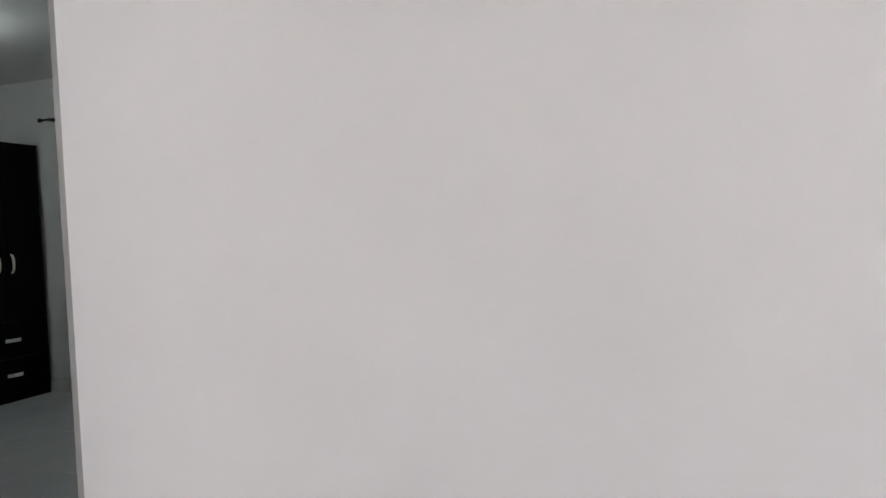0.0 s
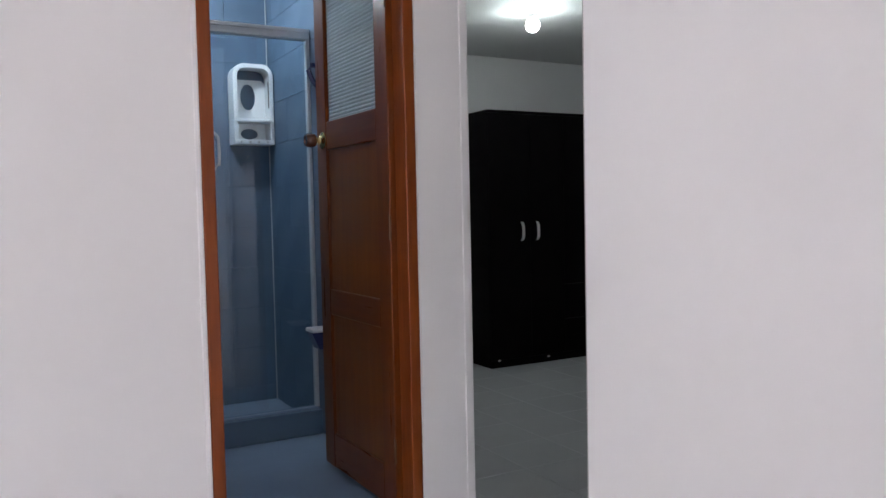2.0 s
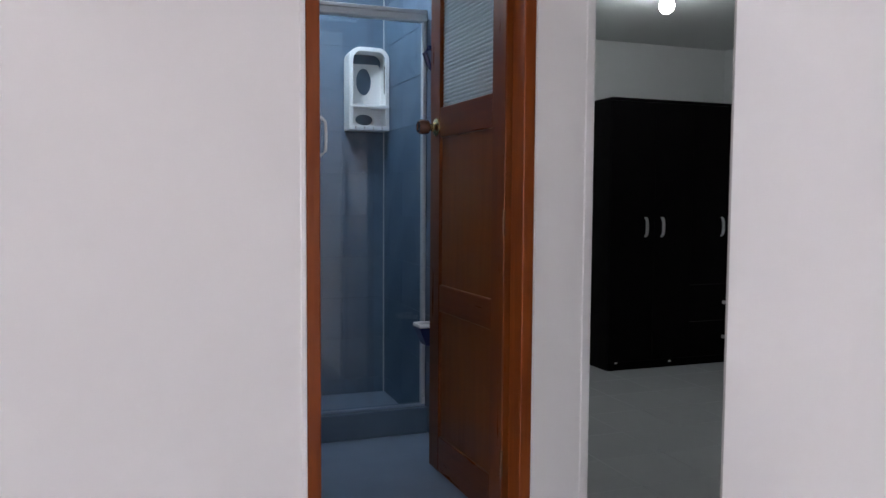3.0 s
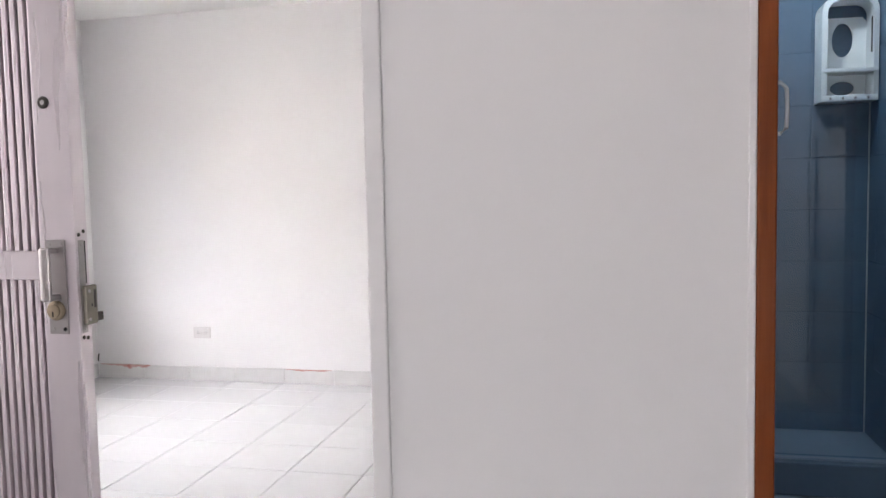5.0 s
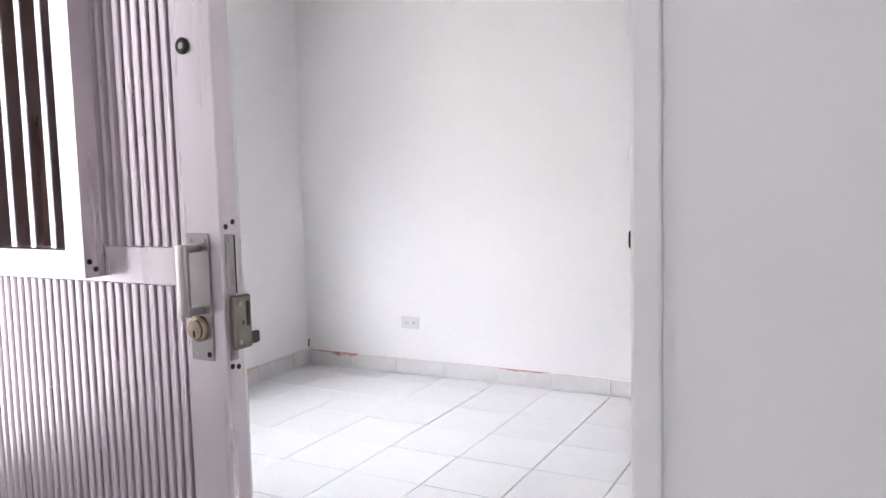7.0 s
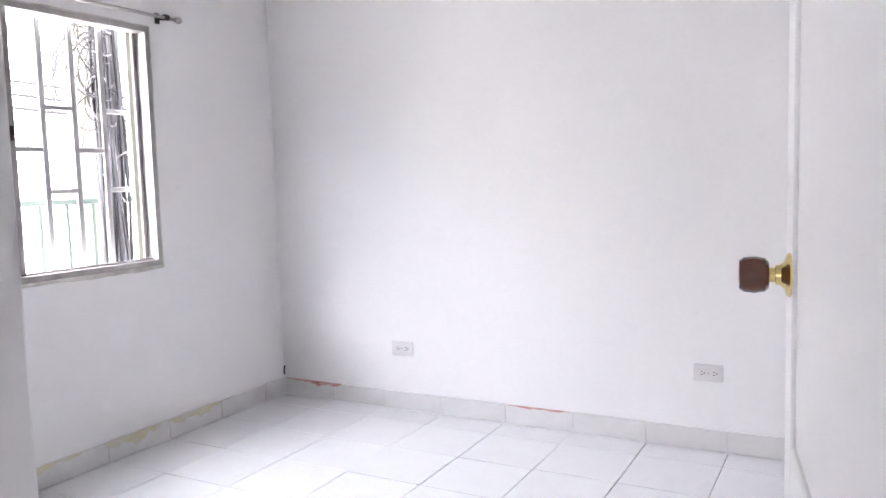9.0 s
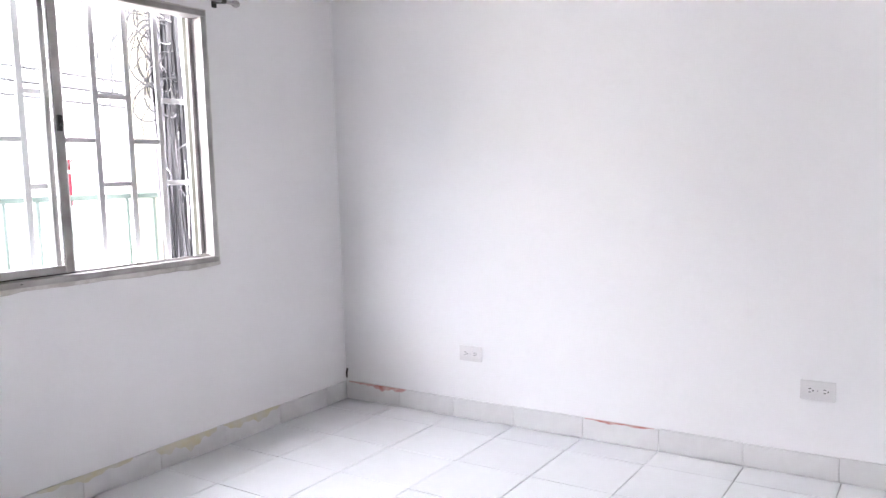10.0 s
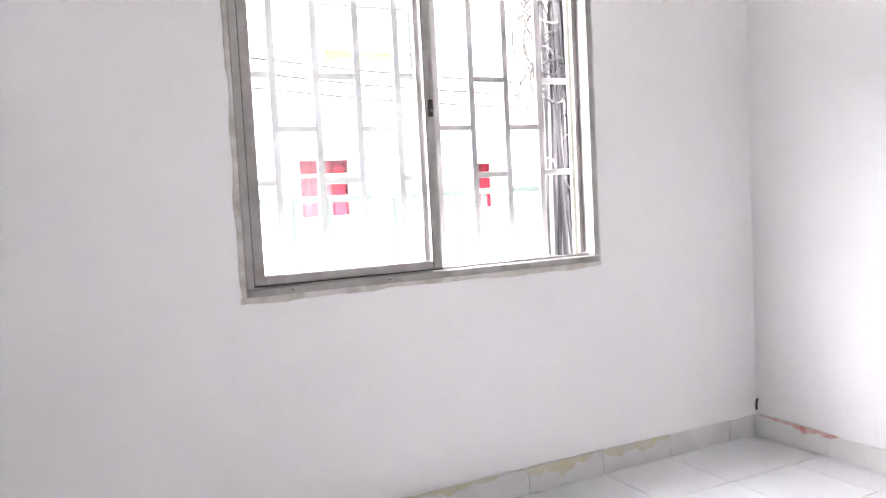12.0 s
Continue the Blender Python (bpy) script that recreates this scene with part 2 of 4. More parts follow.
# ---- plan ----
H = 2.46           # ceilings
YH, YR = -3.06, -2.96   # the door wall: hall face, room face
DOOR_L, DOOR_R = 2.135, 3.05   # opening of the bright room's door
BATH_L, BATH_R = 3.827, 4.514  # opening of the bathroom door
XE, XB = 4.62, 4.712   # hall end wall: hall face, bedroom face
BED_D0, BED_D1 = -3.793, -3.06   # the bedroom's doorway
TOP = 2.12         # door heads
BATH_Z = 0.17      # the bathroom floor lies a step higher
SHOWER_Y, SHOWER_X = -1.20, 4.577   # tile faces behind and beside the shower
HALL_W = 1.42
WIN_Y0, WIN_Y1, WIN_Z0, WIN_Z1 = -2.222, -0.840, 0.849, 1.962
BED_N, BED_E = 0.12, 7.88

# ---- structure ----
structure("floor", boxes((-0.25, 8.1, -9.8, 0.35, -0.2, -0.012)), GROUT, "dark grout bed under the floor tiles", "floor")
structure("ceiling", boxes((-0.25, 8.1, -9.8, 0.35, H, H + 0.15)), CEILING, "plain white painted ceiling", "ceiling")
structure("wall_north", boxes((-0.2, 3.15, 0, 0.2, -0.01, H)), WALL, "plain white painted bedroom wall", "wall")
structure("wall_window", boxes((-0.15, 0, YH, WIN_Y0, -0.01, H), (-0.15, 0, WIN_Y1, 0, -0.01, H),
                               (-0.15, 0, WIN_Y0, WIN_Y1, -0.01, WIN_Z0), (-0.15, 0, WIN_Y0, WIN_Y1, WIN_Z1, H)), WALL,
          "white painted wall with a window opening", "wall")
structure("wall_room_east", boxes((3.15, 3.25, YR, 0.2, -0.01, H)), WALL, "plain white painted partition wall", "wall")
for n, r in enumerate(((0, DOOR_L, YH, YR, -0.01, H), (DOOR_L, DOOR_R, YH, YR, TOP, H), (DOOR_R, BATH_L, YH, YR, -0.01, H),
                       (BATH_L, BATH_R, YH, YR, TOP + 0.1, H), (BATH_R, XB, YH, YR, -0.01, H))):
    structure(f"wall_hall_{n + 1}", boxes(r), WALL, "white painted hall wall between the doors", "wall")
structure("wall_hall_end", boxes((XE, XB, HALL_S, BED_D0, -0.01, H), (XE, XB, BED_D0, BED_D1, TOP, H), bevel=0.004, segments=2), WALL,
          "white painted wall at the end of the hall", "wall")
structure("wall_bath_east", boxes((SHOWER_X + 0.012, 4.78, YR, SHOWER_Y + 0.012, -0.01, H)), WALL, "partition wall beside the bathroom", "wall")
structure("wall_bath_north", boxes((3.25, 4.78, SHOWER_Y + 0.012, SHOWER_Y + 0.13, -0.01, H)), WALL, "wall behind the shower", "wall")
structure("wall_bedroom_west", boxes((4.68, 4.78, SHOWER_Y + 0.13, BED_N, -0.01, H)), WALL, "white painted bedroom side wall", "wall")
structure("wall_bedroom_north", boxes((4.68, 8.1, BED_N, BED_N + 0.15, -0.01, H)), WALL, "white painted wall behind the wardrobe", "wall")
structure("wall_bedroom_east", boxes((BED_E, 8.1, -8.2, BED_N, -0.01, H)), WALL, "white painted bedroom side wall", "wall")
structure("wall_bedroom_south", boxes((XB, BED_E, -5.6, -5.5, -0.01, H)), WALL, "plain white bedroom wall", "wall")
# unseen closing wall; its opening is assumed, placed for the fill light
structure("wall_hall_south", boxes((1.3, XE, HALL_S - 0.1, HALL_S, -0.01, 0.9), (1.3, XE, HALL_S - 0.1, HALL_S, 2.1, H),
                                   (1.3, 1.5, HALL_S - 0.1, HALL_S, 0.9, 2.1), (2.9, XE, HALL_S - 0.1, HALL_S, 0.9, 2.1)), WALL,
          "unseen plain white wall with an opening added for fill light", "wall")
structure("wall_hall_west", boxes((HALL_W - 0.12, HALL_W, HALL_S, -4.20, -0.01, H), (HALL_W - 0.12, HALL_W, -4.20, -3.25, 2.1, H),
                                  (HALL_W - 0.12, HALL_W, -3.25, YH, -0.01, H)), WALL,
          "white painted wall with the open entrance", "wall")
# unseen walls, added to keep outside light from leaking in at the entrance
structure("wall_lobby_west", boxes((0.10, 0.22, -8.1, YH, -0.01, H)), WALL, "unseen white wall added to block light outside the entrance", "wall")
structure("wall_lobby_south", boxes((0.22, 1.30, -5.4, -5.3, -0.01, H)), WALL, "unseen white wall added to block light outside the entrance", "wall")
structure("trim", boxes((XB - 0.030, XB, BED_D0 + 0.001, -3.714, 0, TOP), bevel=0.002), SHADED_TRIM, "door stop of the bedroom doorway, greyed to look shaded", "trim")
# narrow plaster fillets beside the door frames
structure("trim", boxes((BATH_L - 0.016, BATH_L - 0.001, YH - 0.005, YH + 0.01, 0, TOP + 0.1), bevel=0.002), TRIM, "thin white painted fillet beside a door frame", "trim")
structure("trim", boxes((BATH_R + 0.001, BATH_R + 0.008, YH - 0.004, YH + 0.01, 0, TOP + 0.1), bevel=0.002), TRIM, "thin white painted fillet beside a door frame", "trim")
structure("trim", boxes((XB - 0.024, XB + 0.004, YH - 0.004, YH + 0.02, 0, TOP), bevel=0.002), TRIM, "thin white painted jamb of the bedroom doorway", "trim")

# ---- doors ----


def door_frame(name, x0, x1, y0, y1, z0, z1, w, mat, label):
    """Jambs, head and stops of a doorway in a wall that runs along x."""
    ob = thing(name, label, "door frame")
    ob["kind"] = "structure"
    part("jamb", boxes((x0, x0 + w, y0, y1, z0, z1), bevel=0.004, segments=2), mat, ob)
    part("jamb", boxes((x1 - w, x1, y0, y1, z0, z1), bevel=0.004, segments=2), mat, ob)
    part("head", boxes((x0 + w, x1 - w, y0, y1, z1 - w, z1), bevel=0.004, segments=2), mat, ob)
    return ob


door_frame("door_frame_1", DOOR_L, DOOR_R, YH - 0.010, YR + 0.004, 0, TOP, 0.042, TRIM, "white painted wooden door frame, scuffed")
door_frame("door_frame_2", BATH_L, BATH_R, YH - 0.006, YR + 0.02, 0, TOP + 0.1, 0.038, WOOD, "varnished reddish-brown wooden door frame")


def knob(parent, m, label="dark turned wooden knob"):
    """A round wooden knob on a brass rose, standing out along m's z."""
    rose = part("rose", lathe(bmesh.new(), [(0.034, 0), (0.034, 0.003), (0.029, 0.006), (0.022, 0.008), (0.016, 0.014), (0.015, 0.021), (0.011, 0.022), (0.011, 0.034)], m), BRASS, parent, "polished brass rose", True)
    part("knob", lathe(bmesh.new(), [(0.011, 0.030), (0.021, 0.031), (0.026, 0.036), (0.0285, 0.051), (0.027, 0.066), (0.022, 0.073), (0.014, 0.073), (0.013, 0.070)], m), KNOB_WOOD, rose, label, True)


def hinge(parent, x, y, z, mat):
    part("hinge", lathe(bmesh.new(), [(0.003, z - 0.042), (0.0048, z - 0.040), (0.0048, z + 0.040), (0.003, z + 0.042)], pose(x, y, 0), 10), mat, parent, smooth=True)


# bathroom door, standing open into the bathroom
bath_door = thing("bathroom_door", "varnished wooden door with ribbed glass, standing open", "door", pose(4.470, -2.985, BATH_Z, 0, 0, 91.6))
LEAF, LEAF_H = 0.64, 1.98
part("stile", boxes((0, 0.095, -0.018, 0.018, 0.012, LEAF_H), bevel=0.003), LEAF_WOOD, bath_door)
part("stile", boxes((LEAF - 0.095, LEAF, -0.018, 0.018, 0.012, LEAF_H), bevel=0.003), LEAF_WOOD, bath_door)
for z0, z1 in ((0.012, 0.15), (0.63, 0.73), (1.28, 1.39), (1.87, LEAF_H)):
    part("rail", boxes((0.095, LEAF - 0.095, -0.017, 0.017, z0, z1), bevel=0.003), RAIL_WOOD, bath_door)
for z0, z1 in ((0.15, 0.63), (0.73, 1.28)):
    bm = boxes((0.093, LEAF - 0.093, -0.006, 0.006, z0 - 0.002, z1 + 0.002))
    part("panel", bm, PANEL_WOOD, bath_door)
# pressed glass: a grid of small raised lenses on both faces
bm = bmesh.new()
gx0, gx1, gz0, gz1, cells_x, cells_z, cut = 0.095, LEAF - 0.095, 1.39, 1.87, 38, 34, 3
for side in (-1, 1):
    grid = []
    for i in range(cells_z * cut + 1):
        up = abs(math.sin(math.pi * i / cut))
        grid.append([bm.verts.new((gx0 + (gx1 - gx0) * k / (cells_x * cut), side * (0.0010 + 0.0062 * up * (0.45 + 0.55 * abs(math.sin(math.pi * k / cut)))), gz0 + (gz1 - gz0) * i / (cells_z * cut))) for k in range(cells_x * cut + 1)])
    for lo, hi in zip(grid, grid[1:]):
        for k in range(cells_x * cut):
            bm.faces.new((lo[k], lo[k + 1], hi[k + 1], hi[k]))
part("ribbed_pane", bm, RIBBED, bath_door, "ribbed translucent glass")
knob(bath_door, pose(LEAF - 0.062, 0.018, 1.32, -90, 0, 0))
knob(bath_door, pose(LEAF - 0.062, -0.018, 1.32, 90, 0, 0))
for z in (0.22, 0.98, 1.75):
    hinge(bath_door, 0.000, 0.019, z, HINGE)

# white door of the bright room, standing open into it
white_door = thing("white_door", "white painted panel door, standing open into the room", "door", pose(2.993, -2.945, 0, 0, 0, 99.4))
WL = 0.85
part("stile", boxes((0, 0.09, -0.018, 0.018, 0.01, 2.05), bevel=0.003), TRIM, white_door)
part("stile", boxes((WL - 0.09, WL, -0.018, 0.018, 0.01, 2.05), bevel=0.003), TRIM, white_door)
for z0, z1 in ((0.01, 0.20), (0.68, 0.80), (1.95, 2.05)):
    part("rail", boxes((0.09, WL - 0.09, -0.018, 0.018, z0, z1), bevel=0.003), TRIM, white_door)
for z0, z1 in ((0.20, 0.68), (0.80, 1.95)):
    bm = boxes((0.088, WL - 0.088, -0.010, 0.010, z0 - 0.002, z1 + 0.002))
    box(bm, 0.12, WL - 0.12, -0.014, 0.014, z0 + 0.03, z1 - 0.03, bevel=0.003)
    part("panel", bm, TRIM, white_door)
knob(white_door, pose(WL - 0.062, 0.018, 1.060, -90, 0, 0))
knob(white_door, pose(WL - 0.062, -0.018, 1.060, 90, 0, 0))

# aluminium entrance door, swung open: x along the leaf from the hinge, front face at y = 0
alu = thing("entrance_door", "ribbed aluminium security door, standing open", "door", pose(1.472, -3.235, 0))
AW = 0.920


def rib_sheet(x0, x1, z0, z1, pitch=0.0215):
    """A folded sheet with upright flutes: a narrow raised rib, a slope and a flat valley."""
    bm = bmesh.new()
    xs, n = [], round((x1 - x0) / pitch)
    step = (x1 - x0) / n
    for i in range(n):
        a = x0 + i * step
        xs += [(a, 0.002), (a + step * 0.36, 0.002), (a + step * 0.43, 0.007), (a + step * 0.53, 0.017), (a + step * 0.60, 0.017), (a + step * 0.70, 0.007), (a + step * 0.94, 0.006)]
    xs.append((x1, 0.002))
    lo = [bm.verts.new((x, y, z0)) for x, y in xs]
    hi = [bm.verts.new((x, y, z1)) for x, y in xs]
    back = [bm.verts.new(c) for c in ((x0, 0.034, z0), (x1, 0.034, z0), (x1, 0.034, z1), (x0, 0.034, z1))]
    for i in range(len(xs) - 1):
        bm.faces.new((lo[i], lo[i + 1], hi[i + 1], hi[i]))
    bm.faces.new(back)
    return bm


part("stile", boxes((AW - 0.088, AW, 0, 0.042, 0.012, 2.06), bevel=0.002), ALU, alu)
part("stile", boxes((0, 0.088, 0, 0.042, 0.012, 2.06), bevel=0.002), ALU, alu)
for z0, z1 in ((0.012, 0.14), (1.060, 1.126), (1.96, 2.06)):
    part("rail", boxes((0.088, AW - 0.088, 0.001, 0.041, z0, z1), bevel=0.002), ALU, alu)
part("ribbed_sheet", rib_sheet(0.088, AW - 0.088, 0.14, 1.060), ALU, alu, "fluted aluminium sheet")
part("ribbed_sheet", rib_sheet(0.632, AW - 0.088, 1.126, 1.96), ALU, alu, "fluted aluminium sheet")
part("ribbed_sheet", rib_sheet(0.088, 0.288, 1.126, 1.96), ALU, alu, "fluted aluminium sheet")
# raised hatch with upright slats
HX0, HX1, HZ0, HZ1, HW, HY = 0.276, 0.641, 1.072, 1.93, 0.048, -0.040
hatch = part("hatch_frame", prism(bmesh.new(), [(HX1 - HW, HZ0 + HW), (HX1, HZ0), (HX1, HZ1), (HX1 - HW, HZ1 - HW)], pose(0, 0, 0, 90, 0, 0), -HY), ALU, alu, "mitred aluminium hatch frame")
part("hatch_frame", prism(bmesh.new(), [(HX0, HZ0), (HX0 + HW, HZ0 + HW), (HX0 + HW, HZ1 - HW), (HX0, HZ1)], pose(0, 0, 0, 90, 0, 0), -HY), ALU, alu)
part("hatch_frame", prism(bmesh.new(), [(HX0, HZ0), (HX1, HZ0), (HX1 - HW, HZ0 + HW), (HX0 + HW, HZ0 + HW)], pose(0, 0, 0, 90, 0, 0), -HY - 0.0008), ALU, alu)
part("hatch_frame", prism(bmesh.new(), [(HX0 + HW, HZ1 - HW), (HX1 - HW, HZ1 - HW), (HX1, HZ1), (HX0, HZ1)], pose(0, 0, 0, 90, 0, 0), -HY), ALU, alu)
for k in range(5):
    x = 0.322 + k * 0.0565
    part("slat", boxes((x, x + 0.016, -0.036, -0.002, HZ0 + 0.05, HZ1 - 0.05), bevel=0.0015), ALU, alu)
part("hatch_backing", boxes((HX0 + 0.02, HX1 - 0.02, 0.008, 0.018, HZ0 + 0.02, HZ1 - 0.02)), BRICK_BROWN, alu, "dark brown inner board")


def screw(parent, m, r=0.0045, mat=DARK_STEEL):
    part("screw", lathe(bmesh.new(), [(r, 0), (r, 0.0012), (r * 0.6, 0.0024), (r * 0.2, 0.0020)], m, 10), mat, parent, smooth=True)


FRONT = pose(0, 0, 0, 90, 0, 0)      # z of a turned piece points out of the front
EDGE = pose(0, 0, 0, 0, 90, 0)       # z of a turned piece points out of the free edge
for z in (1.100, 1.086):
    screw(alu, pose(HX1, -0.030 if z > 1.09 else -0.018, z) @ EDGE, 0.005)
for z in (1.190, 1.176):
    screw(alu, pose(HX0 + HW, -0.030 if z > 1.18 else -0.018, z) @ EDGE, 0.005)
part("peephole", lathe(bmesh.new(), [(0.0135, 0), (0.0135, 0.003), (0.010, 0.006), (0.006, 0.006), (0.005, 0.003)], pose(0.860, 0, 1.450) @ FRONT, 20), DARK_STEEL, alu, "dark metal peephole", True)
part("lens", lathe(bmesh.new(), [(0.006, 0.003), (0.0055, 0.0048), (0.003, 0.0060), (0.0008, 0.0063)], pose(0.860, 0, 1.450) @ FRONT, 16), STEEL, alu, "small glass lens", True)
plate = part("lock_plate", boxes((0.846, 0.895, -0.003, 0.0, 0.940, 1.150), bevel=0.0012), STEEL, alu, "long steel lock plate")
for x in (0.856, 0.886):
    for z in (0.951, 1.139):
        screw(plate, pose(x, -0.003, z) @ FRONT, 0.0045, STEEL if (x, z) != (0.886, 0.951) else HOLE)
part("cylinder", lathe(bmesh.new(), [(0.022, 0), (0.022, 0.004), (0.019, 0.008), (0.016, 0.009), (0.0155, 0.013), (0.008, 0.0135)], pose(0.867, -0.003, 0.993) @ FRONT, 24), CYLINDER, plate, "tarnished brass key cylinder", True)
part("keyhole", boxes((0.8660, 0.8680, -0.0178, -0.016, 0.981, 0.992)), HOLE, plate)
pull = bmesh.new()
for z in (1.126, 1.024):
    box(pull, 0.860, 0.880, -0.030, -0.002, z - 0.006, z + 0.006, bevel=0.003, segments=2)
box(pull, 0.855, 0.881, -0.038, -0.029, 1.016, 1.134, bevel=0.004, segments=2)
part("pull_handle", pull, STEEL, plate, "flat steel pull handle", True)
edge_plate = part("edge_plate", boxes((AW, AW + 0.002, 0.008, 0.026, 0.941, 1.148), bevel=0.0006), STEEL, alu, "steel strip let into the door's edge")
for z in (0.950, 1.138):
    screw(edge_plate, pose(AW + 0.002, 0.017, z) @ EDGE, 0.004, STEEL)
part("slot", boxes((AW + 0.0015, AW + 0.0026, 0.0265, 0.0295, 1.05, 1.146)), HOLE, edge_plate)
case = part("lock_case", boxes((AW + 0.001, AW + 0.012, 0.012, 0.050, 0.958, 1.046), bevel=0.003, segments=2), CASE, alu, "worn steel lock case")
part("bolt", boxes((AW + 0.002, AW + 0.011, 0.048, 0.070, 0.962, 0.982), bevel=0.002), DARK_STEEL, case, "dark steel bolt")
part("recess", boxes((AW + 0.0116, AW + 0.0124, 0.037, 0.045, 0.995, 1.036), bevel=0.0003), DARK_STEEL, case)
part("keyhole", boxes((AW + 0.0116, AW + 0.0124, 0.028, 0.031, 0.998, 1.005)), HOLE, case)
for y, z in ((0.022, 1.034), (0.022, 0.970)):
    screw(case, pose(AW + 0.012, y, z) @ EDGE, 0.004, STEEL)
for y, z in ((0.012, 1.160), (0.028, 1.167), (0.012, 0.931), (0.026, 0.928)):
    screw(alu, pose(AW, y, z) @ EDGE, 0.0045)
for z in (0.25, 1.0, 1.8):
    hinge(alu, -0.006, 0.022, z, ALU)

# ---- bathroom ----
bath_floor = structure("bathroom_floor", boxes((3.25, SHOWER_X + 0.012, YR + 0.021, SHOWER_Y + 0.012, -0.008, BATH_Z), (BATH_L + 0.038, BATH_R - 0.038, YH, YR + 0.021, -0.008, BATH_Z)), BATH_FLOOR, "blue-grey bathroom floor, a step above the hall", "floor")
structure("shower_curb", boxes((3.262, SHOWER_X, -1.92, -1.815, BATH_Z, BATH_Z + 0.115), bevel=0.003), BATH_TILE, "low blue-grey tiled shower curb", "shower curb")
structure("shower_tray", boxes((3.262, SHOWER_X, -1.815, SHOWER_Y, BATH_Z, BATH_Z + 0.020)), BATH_FLOOR, "blue-grey shower floor", "shower tray")
# unseen tile-coloured sheets, added to cut the bounce off the white walls
structure("wall_bath_west", boxes((3.25, 3.262, YR + 0.021, SHOWER_Y + 0.004, BATH_Z + 0.001, H)), BATH_TILE, "unseen blue-grey sheet on the bathroom wall, added to cut bounce light", "wall")
structure("wall_bath_south", boxes((3.262, BATH_L - 0.002, YR + 0.001, YR + 0.012, BATH_Z + 0.001, H)), BATH_TILE, "unseen blue-grey sheet beside the bathroom door, added to cut bounce light", "wall")
structure("trim", boxes((SHOWER_X - 0.006, SHOWER_X, SHOWER_Y - 0.006, SHOWER_Y, BATH_Z + 0.02, H), bevel=0.002), SHOWER_ALU, "pale sealant bead in the shower corner", "trim")
screen = thing("shower_screen", "clear glass shower screen with white aluminium rails", "shower screen")
rail = boxes((3.262, SHOWER_X - 0.002, -1.895, -1.845, 2.000, 2.012), (3.262, SHOWER_X - 0.002, -1.890, -1.850, 2.012, 2.030), (3.262, SHOWER_X - 0.002, -1.895, -1.845, 2.030, 2.048), bevel=0.002)
part("top_rail", rail, SHOWER_ALU, screen)
part("bottom_rail", boxes((3.262, SHOWER_X - 0.002, -1.885, -1.855, BATH_Z + 0.115, BATH_Z + 0.123), bevel=0.002), BATH_FLOOR, screen)
part("post", boxes((SHOWER_X - 0.018, SHOWER_X - 0.002, -1.887, -1.853, BATH_Z + 0.123, 2.000), bevel=0.002), SHOWER_ALU, screen)
pane = part("glass_pane", boxes((3.30, SHOWER_X - 0.020, -1.873, -1.867, BATH_Z + 0.123, 2.000)), SHOWER_GLASS, screen)
pane.visible_shadow = False
grip = thing("pull_handle", "bent pale metal handle on the bathroom door jamb", "handle")
part("handle", tube(bmesh.new(), [(3.864, -2.935, 1.452), (3.894, -2.935, 1.454), (3.906, -2.935, 1.442), (3.908, -2.935, 1.400), (3.906, -2.935, 1.358), (3.894, -2.935, 1.346), (3.864, -2.935, 1.348)], 0.0045), SHOWER_ALU, grip, smooth=True)

# shower caddy: a rounded shell with a back, two trays and hooks
SX0, SX1, SYF, SYB, SZ0, SZ1 = 4.362, 4.572, -1.318, SHOWER_Y - 0.001, 1.570, 1.985
caddy = thing("shower_caddy", "white plastic shower caddy with two trays and hooks", "shower caddy")


def arch(x0, x1, z0, z1, r, steps=6):
    pts = [(x0, z0), (x1, z0)]
    for cx, a0 in ((x1 - r, 0), (x0 + r, 90)):
        pts += [(cx + r * math.cos(radians(a0 + 90 * i / steps)), z1 - r + r * math.sin(radians(a0 + 90 * i / steps))) for i in range(steps + 1)]
    return pts


out, inn = arch(SX0, SX1, SZ0, SZ1, 0.060), arch(SX0 + 0.020, SX1 - 0.020, SZ0 + 0.014, SZ1 - 0.022, 0.045)
bm = bmesh.new()
loops = [[bm.verts.new((x, y, z)) for x, z in o] for o, y in ((out, SYB), (out, SYF + 0.006), (inn, SYF), (inn, SYB - 0.014))]
for a, b in zip(loops, loops[1:]):
    for i in range(len(a)):
        bm.faces.new((a[i], a[(i + 1) % len(a)], b[(i + 1) % len(b)], b[i]))
part("shell", bm, PLASTIC, caddy, smooth=True)


def holed_panel(x0, x1, z0, z1, cx, cz, rx, rz, y0, y1, steps=28):
    """A board with an oval hole through it."""
    bm, rings = bmesh.new(), []
    for y in (y0, y1):
        o, n = [], []
        for i in range(steps):
            c, s = math.cos(2 * math.pi * i / steps), math.sin(2 * math.pi * i / steps)
            k = 1 / max(abs(c), abs(s))
            o.append(bm.verts.new(((x0 + x1) / 2 + c * k * (x1 - x0) / 2, y, (z0 + z1) / 2 + s * k * (z1 - z0) / 2)))
            n.append(bm.verts.new((cx + rx * c, y, cz + rz * s)))
        rings.append((o, n))
    (o0, n0), (o1, n1) = rings
    for i in range(steps):
        j = (i + 1) % steps
        for q in ((o0[i], o0[j], n0[j], n0[i]), (o1[i], o1[j], n1[j], n1[i]), (n0[i], n0[j], n1[j], n1[i])):
            bm.faces.new(q)
    return bm


